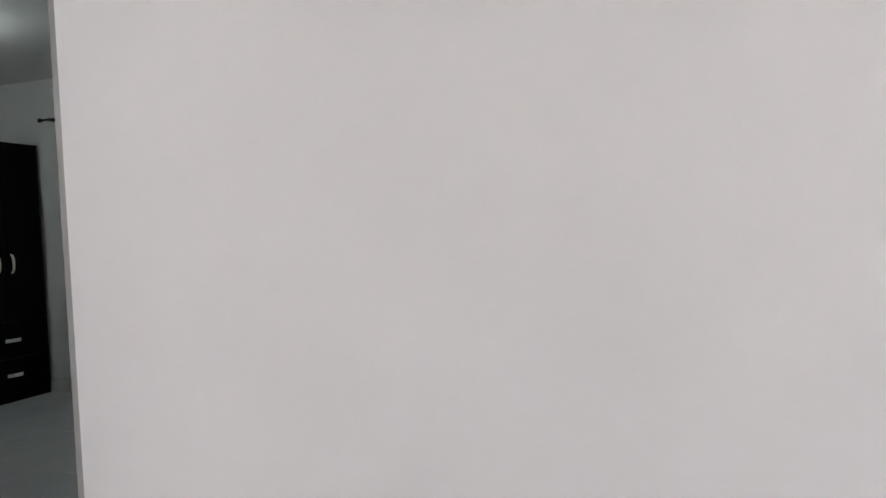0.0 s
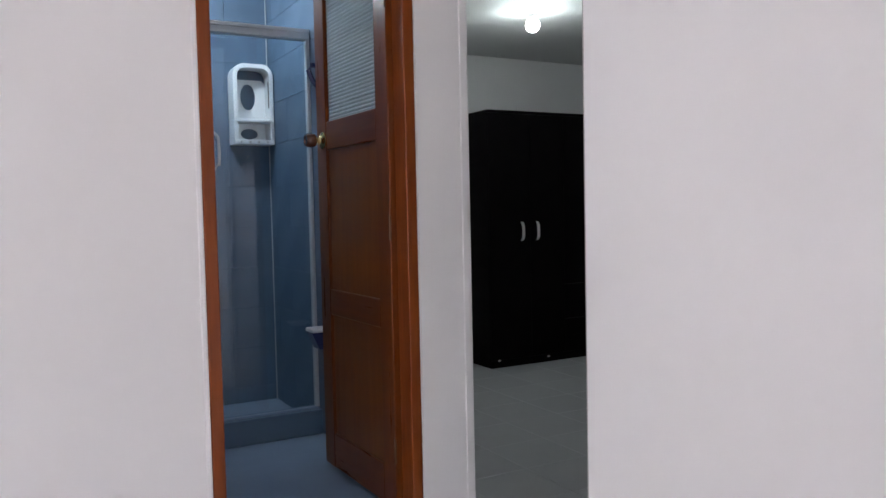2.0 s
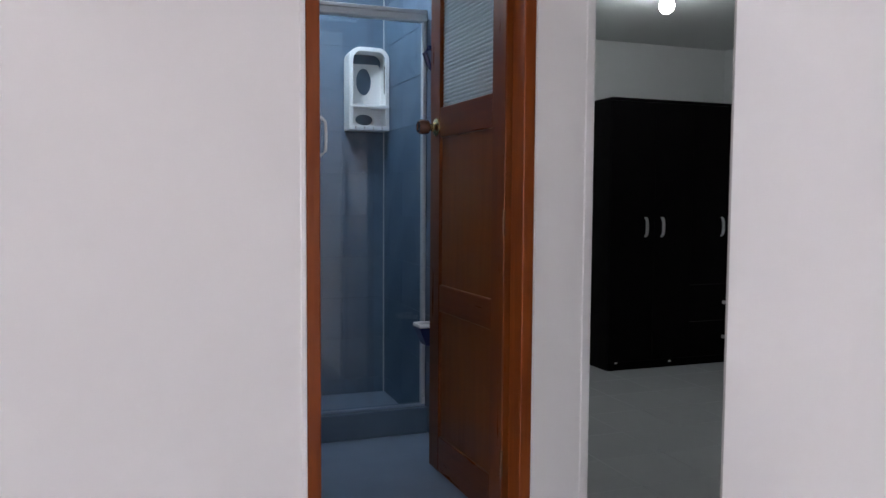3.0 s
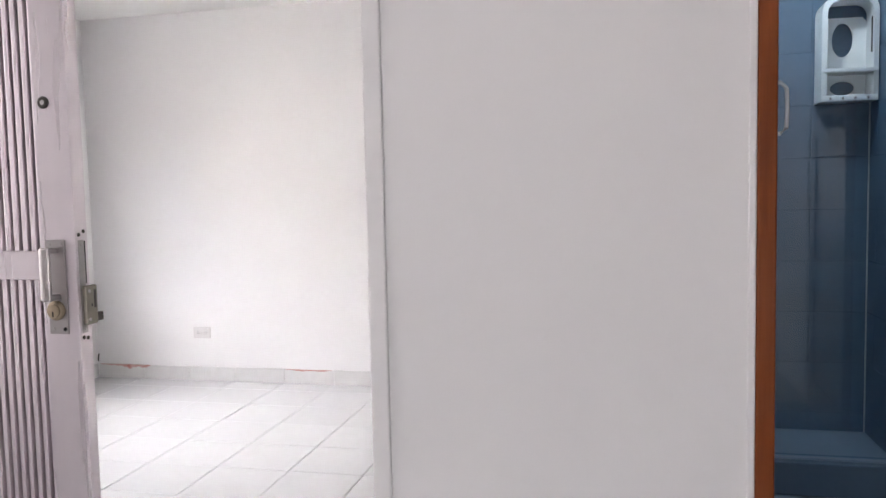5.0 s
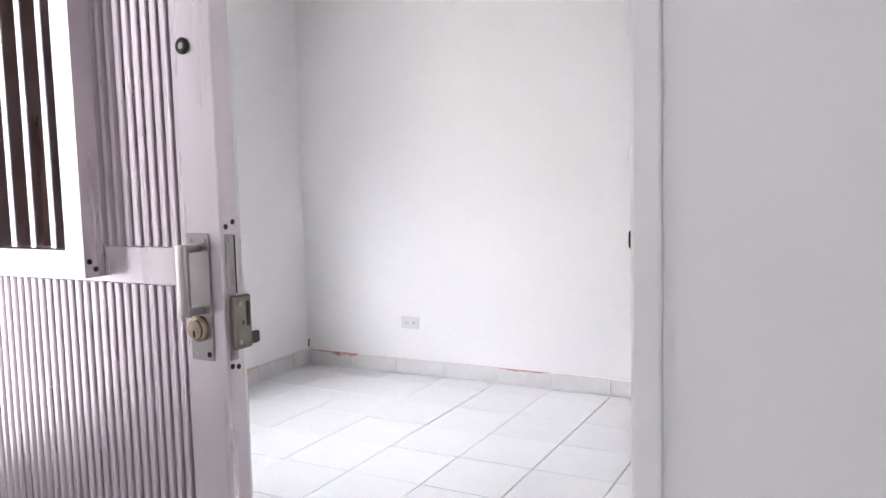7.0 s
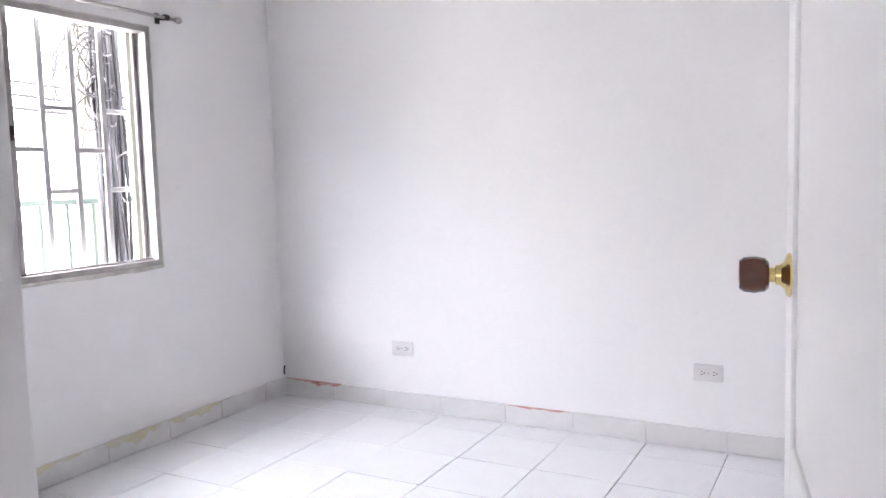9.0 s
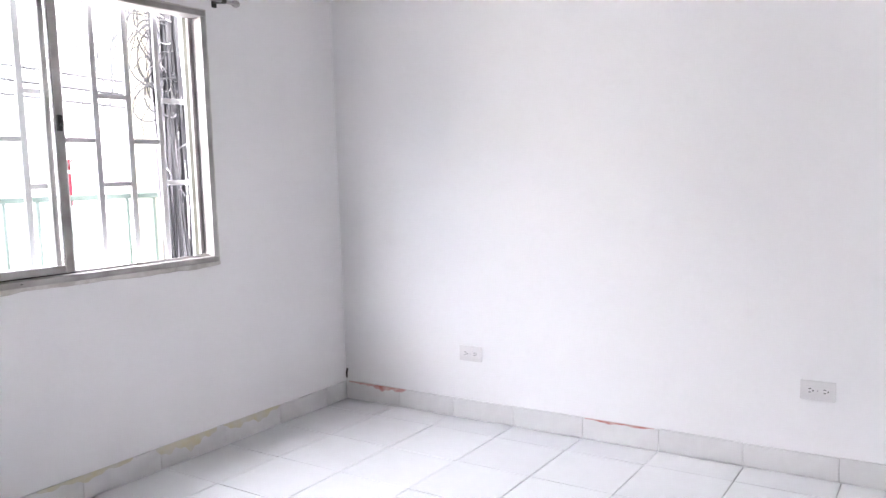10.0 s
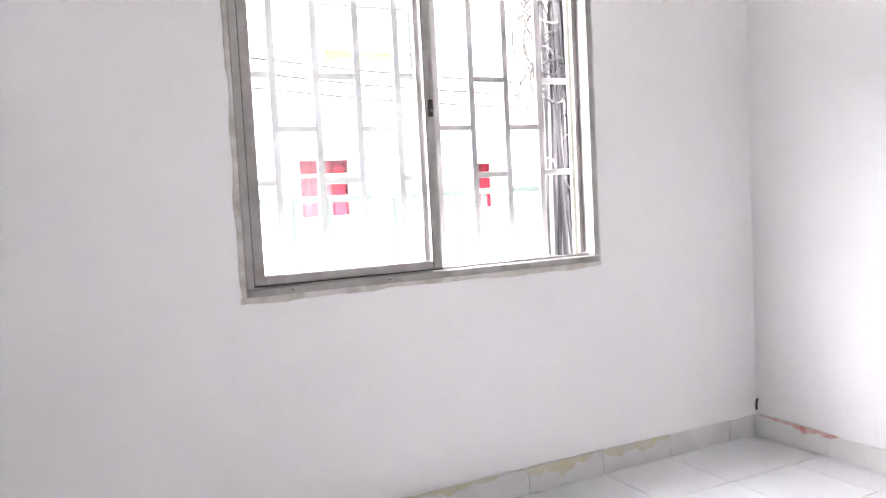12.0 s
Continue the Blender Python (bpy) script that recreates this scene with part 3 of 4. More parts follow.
part("back", holed_panel(SX0 + 0.018, SX1 - 0.018, SZ0 + 0.125, SZ1 - 0.07, 4.462, 1.825, 0.040, 0.068, SYB - 0.015, SYB - 0.009), PLASTIC, caddy)
part("back", holed_panel(SX0 + 0.018, SX1 - 0.018, SZ0 + 0.012, SZ0 + 0.120, 4.464, SZ0 + 0.06, 0.046, 0.028, SYB - 0.015, SYB - 0.009), PLASTIC, caddy)
part("tray", boxes((SX0 + 0.004, SX1 - 0.004, SYF - 0.006, SYB - 0.015, SZ0 + 0.112, SZ0 + 0.128), bevel=0.004, segments=2), PLASTIC, caddy, smooth=True)
part("tray", boxes((SX0 + 0.002, SX1 - 0.002, SYF - 0.004, SYF + 0.010, SZ0 - 0.002, SZ0 + 0.022), bevel=0.003, segments=2), PLASTIC, caddy, smooth=True)
part("side_slot", boxes((SX1 - 0.0215, SX1 - 0.0195, SYF + 0.02, SYF + 0.035, SZ0 + 0.19, SZ0 + 0.33)), HOLE, caddy)
for k in range(4):
    x = SX0 + 0.030 + k * 0.046
    part("hook", tube(bmesh.new(), [(x, SYF - 0.003, SZ0 + 0.010), (x, SYF - 0.014, SZ0 + 0.006), (x, SYF - 0.016, SZ0 + 0.014)], 0.004, 6), STEEL, caddy)

hook = thing("wall_hook", "dark blue plastic hook beside the shower", "hook")
bm = bmesh.new()
tube(bm, [(SHOWER_X - 0.001, -1.99, 1.865), (SHOWER_X - 0.030, -1.99, 1.868), (SHOWER_X - 0.046, -1.99, 1.842), (SHOWER_X - 0.030, -1.99, 1.800), (SHOWER_X - 0.006, -1.99, 1.775)], 0.012)
part("hook", bm, BLUE_PLASTIC, hook, smooth=True)
bin_ = thing("wall_basket", "small dark blue basket with a white rim", "basket")
bm = bmesh.new()
prism(bm, [(SHOWER_X - 0.085, 0.672), (SHOWER_X - 0.001, 0.672), (SHOWER_X - 0.001, 0.590), (SHOWER_X - 0.050, 0.590)], pose(0, -1.965, 0, 90, 0, 0), 0.08)
part("body", bm, BLUE_PLASTIC, bin_)
part("rim", tube(bmesh.new(), [(SHOWER_X - 0.002, -2.047, 0.676), (SHOWER_X - 0.080, -2.047, 0.676), (SHOWER_X - 0.090, -2.00, 0.680), (SHOWER_X - 0.080, -1.965, 0.676), (SHOWER_X - 0.002, -1.965, 0.676)], 0.009), PLASTIC, bin_, "white rim", True)

# ---- bedroom ----
WX, WY, WW, WH = 6.445, -0.456, 1.390, 1.943
wardrobe = thing("wardrobe", "tall black laminate wardrobe with doors and drawers", "wardrobe", pose(WX, WY, 0))
part("body", boxes((0, WW, 0.020, 0.555, 0.0, WH - 0.022)), BLACK_WOOD, wardrobe)
part("top", boxes((-0.004, WW + 0.004, 0.0, 0.557, WH - 0.022, WH), bevel=0.004), BLACK_WOOD, wardrobe)
part("plinth", boxes((0.002, WW - 0.002, 0.006, 0.020, 0.0, 0.058)), BLACK_WOOD, wardrobe)


def pull_bar(parent, x, z, upright):
    """A bowed strip handle."""
    bm = bmesh.new()
    half, pts = 0.072, []
    for i in range(9):
        s = -1 + i / 4
        pts.append((s * half, -0.004 - 0.022 * (1 - s ** 4)))
    for a, b in zip(pts, pts[1:]):
        vs = []
        for (u, y) in (a, b):
            for w in (-0.013, 0.013):
                for d in (0, 0.005):
                    vs.append(bm.verts.new((x + (w if upright else u), y + d, z + (u if upright else w))))
        for q in ((0, 2, 6, 4), (1, 3, 7, 5), (0, 1, 5, 4), (2, 3, 7, 6), (0, 1, 3, 2), (4, 5, 7, 6)):
            bm.faces.new([vs[i] for i in q])
    part("handle", bm, CHROME, parent, "bowed satin metal handle", True)


for x0, x1, z0, hx in ((0.0, 0.371, 0.06, 0.290), (0.371, 0.695, 0.06, 0.430), (0.695, 1.030, 0.600, 0.960), (1.030, WW, 0.600, 1.085)):
    d = part("door", boxes((x0 + 0.0015, x1 - 0.0015, 0.0, 0.018, z0 + 0.0015, WH - 0.025), bevel=0.0015), BLACK_WOOD, wardrobe)
    pull_bar(d, hx, 1.03, True)
for z0, z1, hz in ((0.060, 0.325, 0.200), (0.325, 0.600, 0.460)):
    d = part("drawer", boxes((0.6965, WW - 0.0015, 0.0, 0.018, z0 + 0.0015, z1 - 0.0015), bevel=0.0015), BLACK_WOOD, wardrobe)
    pull_bar(d, 1.060, hz, False)
for x, z in ((0.06, 0.05), (0.52, 0.035)):
    part("chip", boxes((x, x + 0.022, 0.0045, 0.0062, z, z + 0.012)), PLASTIC, wardrobe, "pale chip in the edge")

lamp_holder = thing("ceiling_lamp", "bare round lit bulb in a white porcelain holder", "ceiling lamp")
part("holder", lathe(bmesh.new(), [(0.060, 0), (0.058, -0.016), (0.036, -0.026), (0.030, -0.050), (0.022, -0.052)], pose(6.28, -1.27, H)), PLASTIC, lamp_holder, smooth=True)
bulb = part("bulb", lathe(bmesh.new(), [(0.016, 0.055), (0.020, 0.045), (0.040, 0.025), (0.047, 0.0), (0.040, -0.025), (0.020, -0.043), (0.004, -0.047)], pose(6.28, -1.27, 2.365)), BULB, lamp_holder, "glowing white bulb", True)
bulb.visible_shadow = False
bed_rod = thing("curtain_rod", "thin dark metal curtain rod on brackets", "curtain rod")
part("rod", tube(bmesh.new(), [(BED_E - 0.06, -0.54, 2.13), (BED_E - 0.06, -2.6, 2.13)], 0.009), DARK_STEEL, bed_rod, smooth=True)
part("finial", lathe(bmesh.new(), [(0.004, -0.02), (0.016, -0.01), (0.018, 0.004), (0.010, 0.018)], pose(BED_E - 0.06, -0.52, 2.13, -90, 0, 0), 12), DARK_STEEL, bed_rod, smooth=True)
part("bracket", boxes((BED_E - 0.062, BED_E, -0.62, -0.60, 2.118, 2.142), bevel=0.003), DARK_STEEL, bed_rod)

# ---- bright room ----


def outlet(x0, x1, z0, z1):
    ob = thing("power_outlet", "white double power outlet, set sideways in the wall", "power outlet", pose((x0 + x1) / 2, 0, (z0 + z1) / 2), "outlets on the wall")
    w, h = (x1 - x0) / 2, (z1 - z0) / 2
    part("plate", boxes((-w, w, -0.008, 0.0, -h, h), bevel=0.003, segments=2), OUTLET, ob, smooth=True)
    for s in (-1, 1):
        face = part("socket", boxes((s * 0.026 - 0.019, s * 0.026 + 0.019, -0.0095, -0.007, -0.017, 0.017), bevel=0.001), OUTLET, ob)
        for dz in (-0.0065, 0.0065):
            part("slot", boxes((s * 0.026 - 0.006, s * 0.026 + 0.003, -0.0101, -0.009, dz - 0.0015, dz + 0.0015)), HOLE, face)
        part("slot", boxes((s * 0.026 + 0.008, s * 0.026 + 0.012, -0.0101, -0.009, -0.003, 0.003)), HOLE, face)
    part("screw", lathe(bmesh.new(), [(0.0025, 0), (0.0025, 0.001), (0.001, 0.0014)], pose(0, -0.008, 0) @ FRONT, 8), STEEL, ob)
    return ob


outlet(0.753, 0.879, 0.290, 0.366)
outlet(2.310, 2.434, 0.306, 0.381)

stub = thing("cable_stub", "short black cable end sticking out of the corner", "cable")
part("cable", tube(bmesh.new(), [(0.004, -0.002, 0.112), (0.008, -0.008, 0.128), (0.010, -0.010, 0.142), (0.016, -0.014, 0.152), (0.020, -0.014, 0.166)], 0.0045, 8), HOLE, stub, smooth=True)

room_rod = thing("curtain_rod", "thin steel curtain rod on a bracket", "curtain rod")
part("rod", tube(bmesh.new(), [(0.062, -2.36, 2.005), (0.062, -0.727, 2.005)], 0.008), STEEL, room_rod, smooth=True)
for y in (-0.712, -2.375):
    part("finial", lathe(bmesh.new(), [(0.004, -0.02), (0.013, -0.014), (0.017, 0), (0.013, 0.014), (0.004, 0.018)], pose(0.062, y, 2.005, 90, 0, 0), 12), STEEL, room_rod, smooth=True)
for y in (-0.785, -2.30):
    bm = boxes((0.0, 0.006, y - 0.014, y + 0.014, 1.985, 2.035), bevel=0.002)
    tube(bm, [(0.004, y, 2.008), (0.062, y, 2.000)], 0.006)
    tube(bm, [(0.062, y - 0.012, 2.008), (0.062, y + 0.012, 2.008)], 0.014)
    part("bracket", bm, DARK_STEEL, room_rod, smooth=True)

# ---- window ----
window = thing("window_1", "worn aluminium sliding window with a white grille", "window")
window["kind"] = "structure"


def bar(name, parent, r, mat, label="", bevel=0.003):
    return part(name, boxes(r, bevel=bevel), mat, parent, label)


bar("window_frame", window, (-0.075, 0.006, WIN_Y0, WIN_Y1, WIN_Z0, WIN_Z0 + 0.026), WIN_ALU)
bar("window_frame", window, (-0.075, 0.006, WIN_Y0, WIN_Y1, WIN_Z1 - 0.026, WIN_Z1), WIN_ALU)
bar("window_frame", window, (-0.075, 0.006, WIN_Y0, WIN_Y0 + 0.026, WIN_Z0 + 0.026, WIN_Z1 - 0.026), WIN_ALU)
bar("window_frame", window, (-0.075, 0.006, WIN_Y1 - 0.026, WIN_Y1, WIN_Z0 + 0.026, WIN_Z1 - 0.026), WIN_ALU)
for x in (-0.030, -0.052):
    bar("track", window, (x - 0.002, x + 0.002, WIN_Y0 + 0.026, WIN_Y1 - 0.026, WIN_Z0 + 0.026, WIN_Z0 + 0.034), WIN_ALU, bevel=0)


def sash(y0, y1, x, w):
    ob = part("sash", boxes((x - 0.010, x + 0.010, y0, y0 + w, WIN_Z0 + 0.034, WIN_Z1 - 0.028), (x - 0.010, x + 0.010, y1 - w, y1, WIN_Z0 + 0.034, WIN_Z1 - 0.028), bevel=0.003), WIN_ALU, window, "sliding aluminium sash")
    bar("sash_rail", ob, (x - 0.009, x + 0.009, y0 + w, y1 - w, WIN_Z0 + 0.034, WIN_Z0 + 0.064), WIN_ALU)
    bar("sash_rail", ob, (x - 0.009, x + 0.009, y0 + w, y1 - w, WIN_Z1 - 0.056, WIN_Z1 - 0.028), WIN_ALU)
    p = bar("pane", ob, (x - 0.002, x + 0.002, y0 + w, y1 - w, WIN_Z0 + 0.064, WIN_Z1 - 0.056), PANE, bevel=0)
    p.visible_shadow = False
    return ob


front_sash = sash(WIN_Y0 + 0.028, -1.525, -0.012, 0.036)
sash(-2.176, -1.556, -0.040, 0.024)
for r in ((-0.010, 0.0005, WIN_Y0 + 0.026, WIN_Y0 + 0.0285, WIN_Z0 + 0.034, WIN_Z1 - 0.028), (-0.010, 0.0005, WIN_Y0 + 0.028, -1.525, WIN_Z0 + 0.030, WIN_Z0 + 0.034), (-0.0015, 0.0, -1.5635, -1.561, WIN_Z0 + 0.064, WIN_Z1 - 0.056)):
    bar("gasket", window, r, DARK_STEEL, "dark rubber gasket", bevel=0)
latch = bmesh.new()
box(latch, -0.003, 0.010, -1.557, -1.537, 1.415, 1.475, bevel=0.002)
tube(latch, [(0.008, -1.547, 1.435), (0.022, -1.547, 1.440), (0.026, -1.547, 1.456)], 0.005)
part("latch", latch, DARK_STEEL, front_sash, "small dark window latch", True)
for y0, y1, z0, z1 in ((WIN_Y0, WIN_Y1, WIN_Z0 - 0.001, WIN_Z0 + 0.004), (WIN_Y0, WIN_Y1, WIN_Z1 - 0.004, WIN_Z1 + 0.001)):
    bar("outer_reveal", window, (-0.1505, -0.076, y0, y1, z0, z1), SHADED_OLIVE if z0 > 1 else FACADE, bevel=0)
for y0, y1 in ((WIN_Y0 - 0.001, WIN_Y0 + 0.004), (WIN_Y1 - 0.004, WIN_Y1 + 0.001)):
    bar("outer_reveal", window, (-0.1505, -0.076, y0, y1, WIN_Z0 + 0.004, WIN_Z1 - 0.004), SHADED_OLIVE, bevel=0)
# dirty plaster edge round the frame
edge = material("dirty_plaster_edge", (0.42, 0.38, 0.34), 0.85, grain=0.8, scale=16, stain=0.8, stain_scale=5, second=(0.74, 0.72, 0.70), bump=0.6, bump_scale=30)


def rough_strip(run, y0, z0, y1, z1, width, seed):
    """A smeared strip of plaster beside a frame bar, its outer edge uneven."""
    rng, bm, n = random.Random(seed), bmesh.new(), 48
    out = Vector((0, 0, -1)) if run == "under" else Vector((0, 0, 1)) if run == "over" else Vector((0, -1 if run == "left" else 1, 0))
    p, q = [rng.uniform(0, 6) for _ in range(2)]
    rows = []
    for i in range(n + 1):
        u = i / n
        w = width * (0.78 + 0.12 * math.sin(9 * u + p) + 0.09 * math.sin(31 * u + q) + rng.uniform(-0.07, 0.07))
        base = Vector((0, y0 + (y1 - y0) * u, z0 + (z1 - z0) * u))
        rows.append([bm.verts.new(base + off) for off in (Vector((0.0005, 0, 0)), Vector((0.0035, 0, 0)), out * w * 0.8 + Vector((0.003, 0, 0)), out * w + Vector((0.0003, 0, 0)))])
    for a, b in zip(rows, rows[1:]):
        for k in range(3):
            bm.faces.new((a[k], a[k + 1], b[k + 1], b[k]))
    part("plaster_edge", bm, edge, window, "dirty uneven plaster edge")


rough_strip("under", WIN_Y0 - 0.020, WIN_Z0, WIN_Y1 + 0.008, WIN_Z0, 0.024, 1)
rough_strip("left", WIN_Y0, WIN_Z0 - 0.004, WIN_Y0, WIN_Z1 + 0.006, 0.022, 2)
rough_strip("right", WIN_Y1, WIN_Z0, WIN_Y1, WIN_Z1 + 0.006, 0.008, 3)
rough_strip("over", WIN_Y0, WIN_Z1, WIN_Y1, WIN_Z1, 0.010, 4)
bar("track", window, (-0.075, -0.058, WIN_Y1 - 0.046, WIN_Y1 - 0.0265, WIN_Z0 + 0.035, WIN_Z1 - 0.0265), WIN_ALU, "upright side track")
for y in (-2.08, -1.74):
    bar("drain_slot", window, (0.0055, 0.0066, y, y + 0.008, WIN_Z0 + 0.012, WIN_Z0 + 0.015), HOLE, bevel=0)

# grille outside the panes
grille = thing("window_grille", "pale grey painted steel grille with staggered crossbars", "window grille")
bars = [-2.200 + 0.1545 * k for k in range(10)]
GX = -0.190
for y in bars:
    part("bar", boxes((GX - 0.005, GX + 0.005, y - 0.0135, y + 0.0135, WIN_Z0 - 0.03, WIN_Z1 + 0.03), bevel=0.002), GRILLE, grille)
for k, (a, b) in enumerate(zip(bars, bars[1:])):
    a, b = a + 0.0125, b - 0.0125
    for z in ((1.580, 1.212) if k % 2 == 0 else (1.395,)):
        part("crossbar", boxes((GX - 0.0045, GX + 0.0045, a, b, z - 0.0115, z + 0.0115), bevel=0.002), GRILLE, grille)

for z in (WIN_Z0 - 0.038, WIN_Z1 + 0.038):
    part("frame_bar", boxes((GX - 0.010, GX + 0.010, bars[0] - 0.03, bars[-1] + 0.03, z - 0.008, z + 0.008)), GRILLE, grille)
    for y in (bars[0] - 0.02, bars[-1] + 0.02):
        part("stay", boxes((GX + 0.010, -0.15, y - 0.008, y + 0.008, z - 0.007, z + 0.007)), GRILLE, grille)

# ---- outside the window ----
structure("ground", boxes((-900, -0.25, -900, 900, -3.2, -3.0)), ASPHALT, "pale street ground far below the window", "ground")
rail_ob = thing("balcony_rail", "pale green painted steel balcony rail", "railing")
part("top_rail", boxes((-0.93, -0.89, -3.2, 0.6, 1.135, 1.165), bevel=0.004), RAIL_PAINT, rail_ob)
part("bottom_rail", boxes((-0.925, -0.895, -3.2, 0.6, 0.30, 0.325), bevel=0.004), RAIL_PAINT, rail_ob)
y = -3.1
while y < 0.6:
    part("post", boxes((-0.919, -0.901, y - 0.009, y + 0.009, 0.325, 1.135)), RAIL_PAINT, rail_ob)
    y += 0.162
structure("balcony_floor", boxes((-1.0, -0.15, -3.2, 0.6, 0.0, 0.12), (-0.96, -0.86, -3.2, 0.6, 0.12, 0.30)), FACADE, "pale concrete balcony edge", "balcony")


def cable_bundle():
    """A thick bunch of hanging telephone cables with loose loops."""
    ob = thing("cable_bundle", "thick bunch of tangled grey cables hanging outside", "cables")
    rng = random.Random(5)
    for k in range(40):
        bm, pts = bmesh.new(), []
        a, r = rng.uniform(0, 6.28), rng.uniform(0.0, 0.072)
        cx, cy, w = -0.70 + r * math.cos(a), -0.525 + r * math.sin(a), rng.uniform(0.008, 0.022)
        for i in range(22):
            z = 0.12 + 0.135 * i
            pts.append((cx + w * math.sin(3 * z + k), cy + w * math.cos(2.6 * z + 2 * k), z))
        tube(bm, pts, rng.uniform(0.0055, 0.0105), 5)
        part("cable", bm, CABLE if k % 4 else PALE_CABLE, ob, smooth=True)
    for k in range(26):
        bm, pts = bmesh.new(), []
        z0, reach, drop = rng.uniform(1.35, 2.7), rng.uniform(0.08, 0.34), rng.uniform(0.10, 0.40)
        side = 1 if k % 5 else -0.4
        for i in range(17):
            s = i / 16
            pts.append((-0.68 + 0.05 * math.sin(9 * s + k), -0.53 - side * reach * math.sin(math.pi * s) * (0.7 + 0.3 * math.sin(5 * s + k)), z0 - drop * s + 0.09 * math.sin(2 * math.pi * s + k)))
        tube(bm, pts, rng.uniform(0.003, 0.005), 5)
        part("loop", bm, CABLE if k % 3 else PALE_CABLE, ob, smooth=True)
    for k in range(30):
        bm, x, yy, z = bmesh.new(), -0.72, -0.55, rng.uniform(1.95, 2.5)
        pts = [(x, yy, z)]
        reach = rng.uniform(0.1, 0.85)
        for i in range(15):
            x, yy, z = x + rng.uniform(-0.02, 0.02), yy - reach / 15 + rng.uniform(-0.045, 0.045), z - 0.9 * (i / 15) * 0.09 + rng.uniform(-0.03, 0.02)
            pts.append((x, yy, z))
        tube(bm, pts, rng.uniform(0.0022, 0.0042), 5)
        part("loose_strand", bm, CABLE, ob, smooth=True)
    for k in range(22):
        bm, x, yy, z = bmesh.new(), -0.72 + rng.uniform(-0.03, 0.03), rng.uniform(-1.12, -0.62), rng.uniform(2.05, 2.3)
        pts = [(-0.71, -0.56, z + 0.25), (x, (yy - 0.56) / 2, z + 0.2), (x, yy, z)]
        for i in range(rng.randint(6, 12)):
            x, yy, z = x + rng.uniform(-0.012, 0.012), yy + rng.uniform(-0.028, 0.028), z - rng.uniform(0.012, 0.045)
            pts.append((x, yy, z))
        tube(bm, pts, rng.uniform(0.002, 0.0036), 5)
        part("dangling_strand", bm, CABLE, ob, smooth=True)
    return ob


pole = thing("utility_pole", "cream painted concrete utility pole behind the cables", "utility pole")
part("pole", lathe(bmesh.new(), [(0.125, -3.0), (0.112, 0.0), (0.100, 3.0), (0.092, 5.2), (0.05, 5.23)], pose(-1.135, -0.335, 0), 20), POLE, pole, smooth=True)
cable_bundle()
rng = random.Random(11)
# houses and wires over the street
FX = -10.0
for k in range(3):
    wire = thing("overhead_wire", "thin dark wire strung across the street", "wire", None, "wires over the street")
    z = 2.25 + 0.16 * k
    part("wire", tube(bmesh.new(), [(FX - 0.05, -13, z + 1.2), (-7, -6, z + 0.7), (-6, -3, z + 0.35), (-6, 0.5, z + 0.05), (-6, 4, z - 0.12), (-7, 9, z), (FX - 0.05, 15, z + 0.5)], 0.020, 5), CABLE, wire)

house = thing("house", "white rendered house with red-curtained windows over the street", "house")

def facade_strips(x0, x1, y0, y1, z0, z1, holes):
    """The boxes of a facade with windows left open."""
    rows = []
    ys = sorted({y0, y1, *(v for h in holes for v in h[:2])})
    for a, b in zip(ys, ys[1:]):
        z = z0
        for c, d in sorted((h[2], h[3]) for h in holes if h[0] <= a and b <= h[1]):
            rows.append((x0, x1, a, b, z, c))
            z = d
        rows.append((x0, x1, a, b, z, z1))
    return rows


holes = [(4.19, 4.63, 0.87, 1.70), (0.84, 1.80, 0.88, 1.84), (1.40, 2.95, 3.36, 4.36)]
for r in facade_strips(FX - 0.3, FX, -14, 16, -3.0, 6.5, holes):
    part("wall", boxes(r), FACADE, house)
part("roof", boxes((FX - 6, FX + 0.25, -14, 16, 6.5, 6.7)), FACADE, house)


def folds(x, y0, y1, z0, z1, pinch=0.0):
    """A hanging cloth in soft folds, gathered in the middle by pinch."""
    bm, cols, rows_n, grid = bmesh.new(), 24, 8, []
    for i in range(rows_n + 1):
        s = i / rows_n
        squeeze = 1 - pinch * math.exp(-((s - 0.45) / 0.16) ** 2)
        grid.append([bm.verts.new((x + 0.02 * math.sin(k * 1.6), (y0 + y1) / 2 + (k / cols - 0.5) * (y1 - y0) * squeeze, z0 + (z1 - z0) * s)) for k in range(cols + 1)])
    for i in range(rows_n):
        for k in range(cols):
            bm.faces.new((grid[i][k], grid[i][k + 1], grid[i + 1][k + 1], grid[i + 1][k]))
    return bm


for (y0, y1, z0, z1), mat in ((holes[0], CURTAIN_RED), (holes[1], CURTAIN_PINK)):
    w = part("window", boxes((FX - 0.16, FX - 0.10, y0, y0 + 0.05, z0, z1), (FX - 0.16, FX - 0.10, y1 - 0.05, y1, z0, z1), (FX - 0.16, FX - 0.10, y0 + 0.05, y1 - 0.05, z0 + (z1 - z0) * 0.70, z0 + (z1 - z0) * 0.70 + 0.05)), GRILLE, house)
    part("curtain", folds(FX - 0.50, y0 - 0.1, y1 + 0.1, z0 - 0.1, z1 + 0.1), mat, w)
    if mat is CURTAIN_RED:
        part("curtain", folds(FX - 0.38, y0 + (y1 - y0) * 0.30, y0 + (y1 - y0) * 0.66, z0, z1, 0.6), CURTAIN_PINK, w)
    else:
        part("curtain", folds(FX - 0.38, y1 - 0.24, y1 - 0.04, z0, z1 - 0.1), CURTAIN_RED, w)
part("balcony", boxes((FX - 0.50, FX - 0.44, 1.40, 2.95, 3.30, 3.74)), YELLOW, house, "yellow painted balcony front")
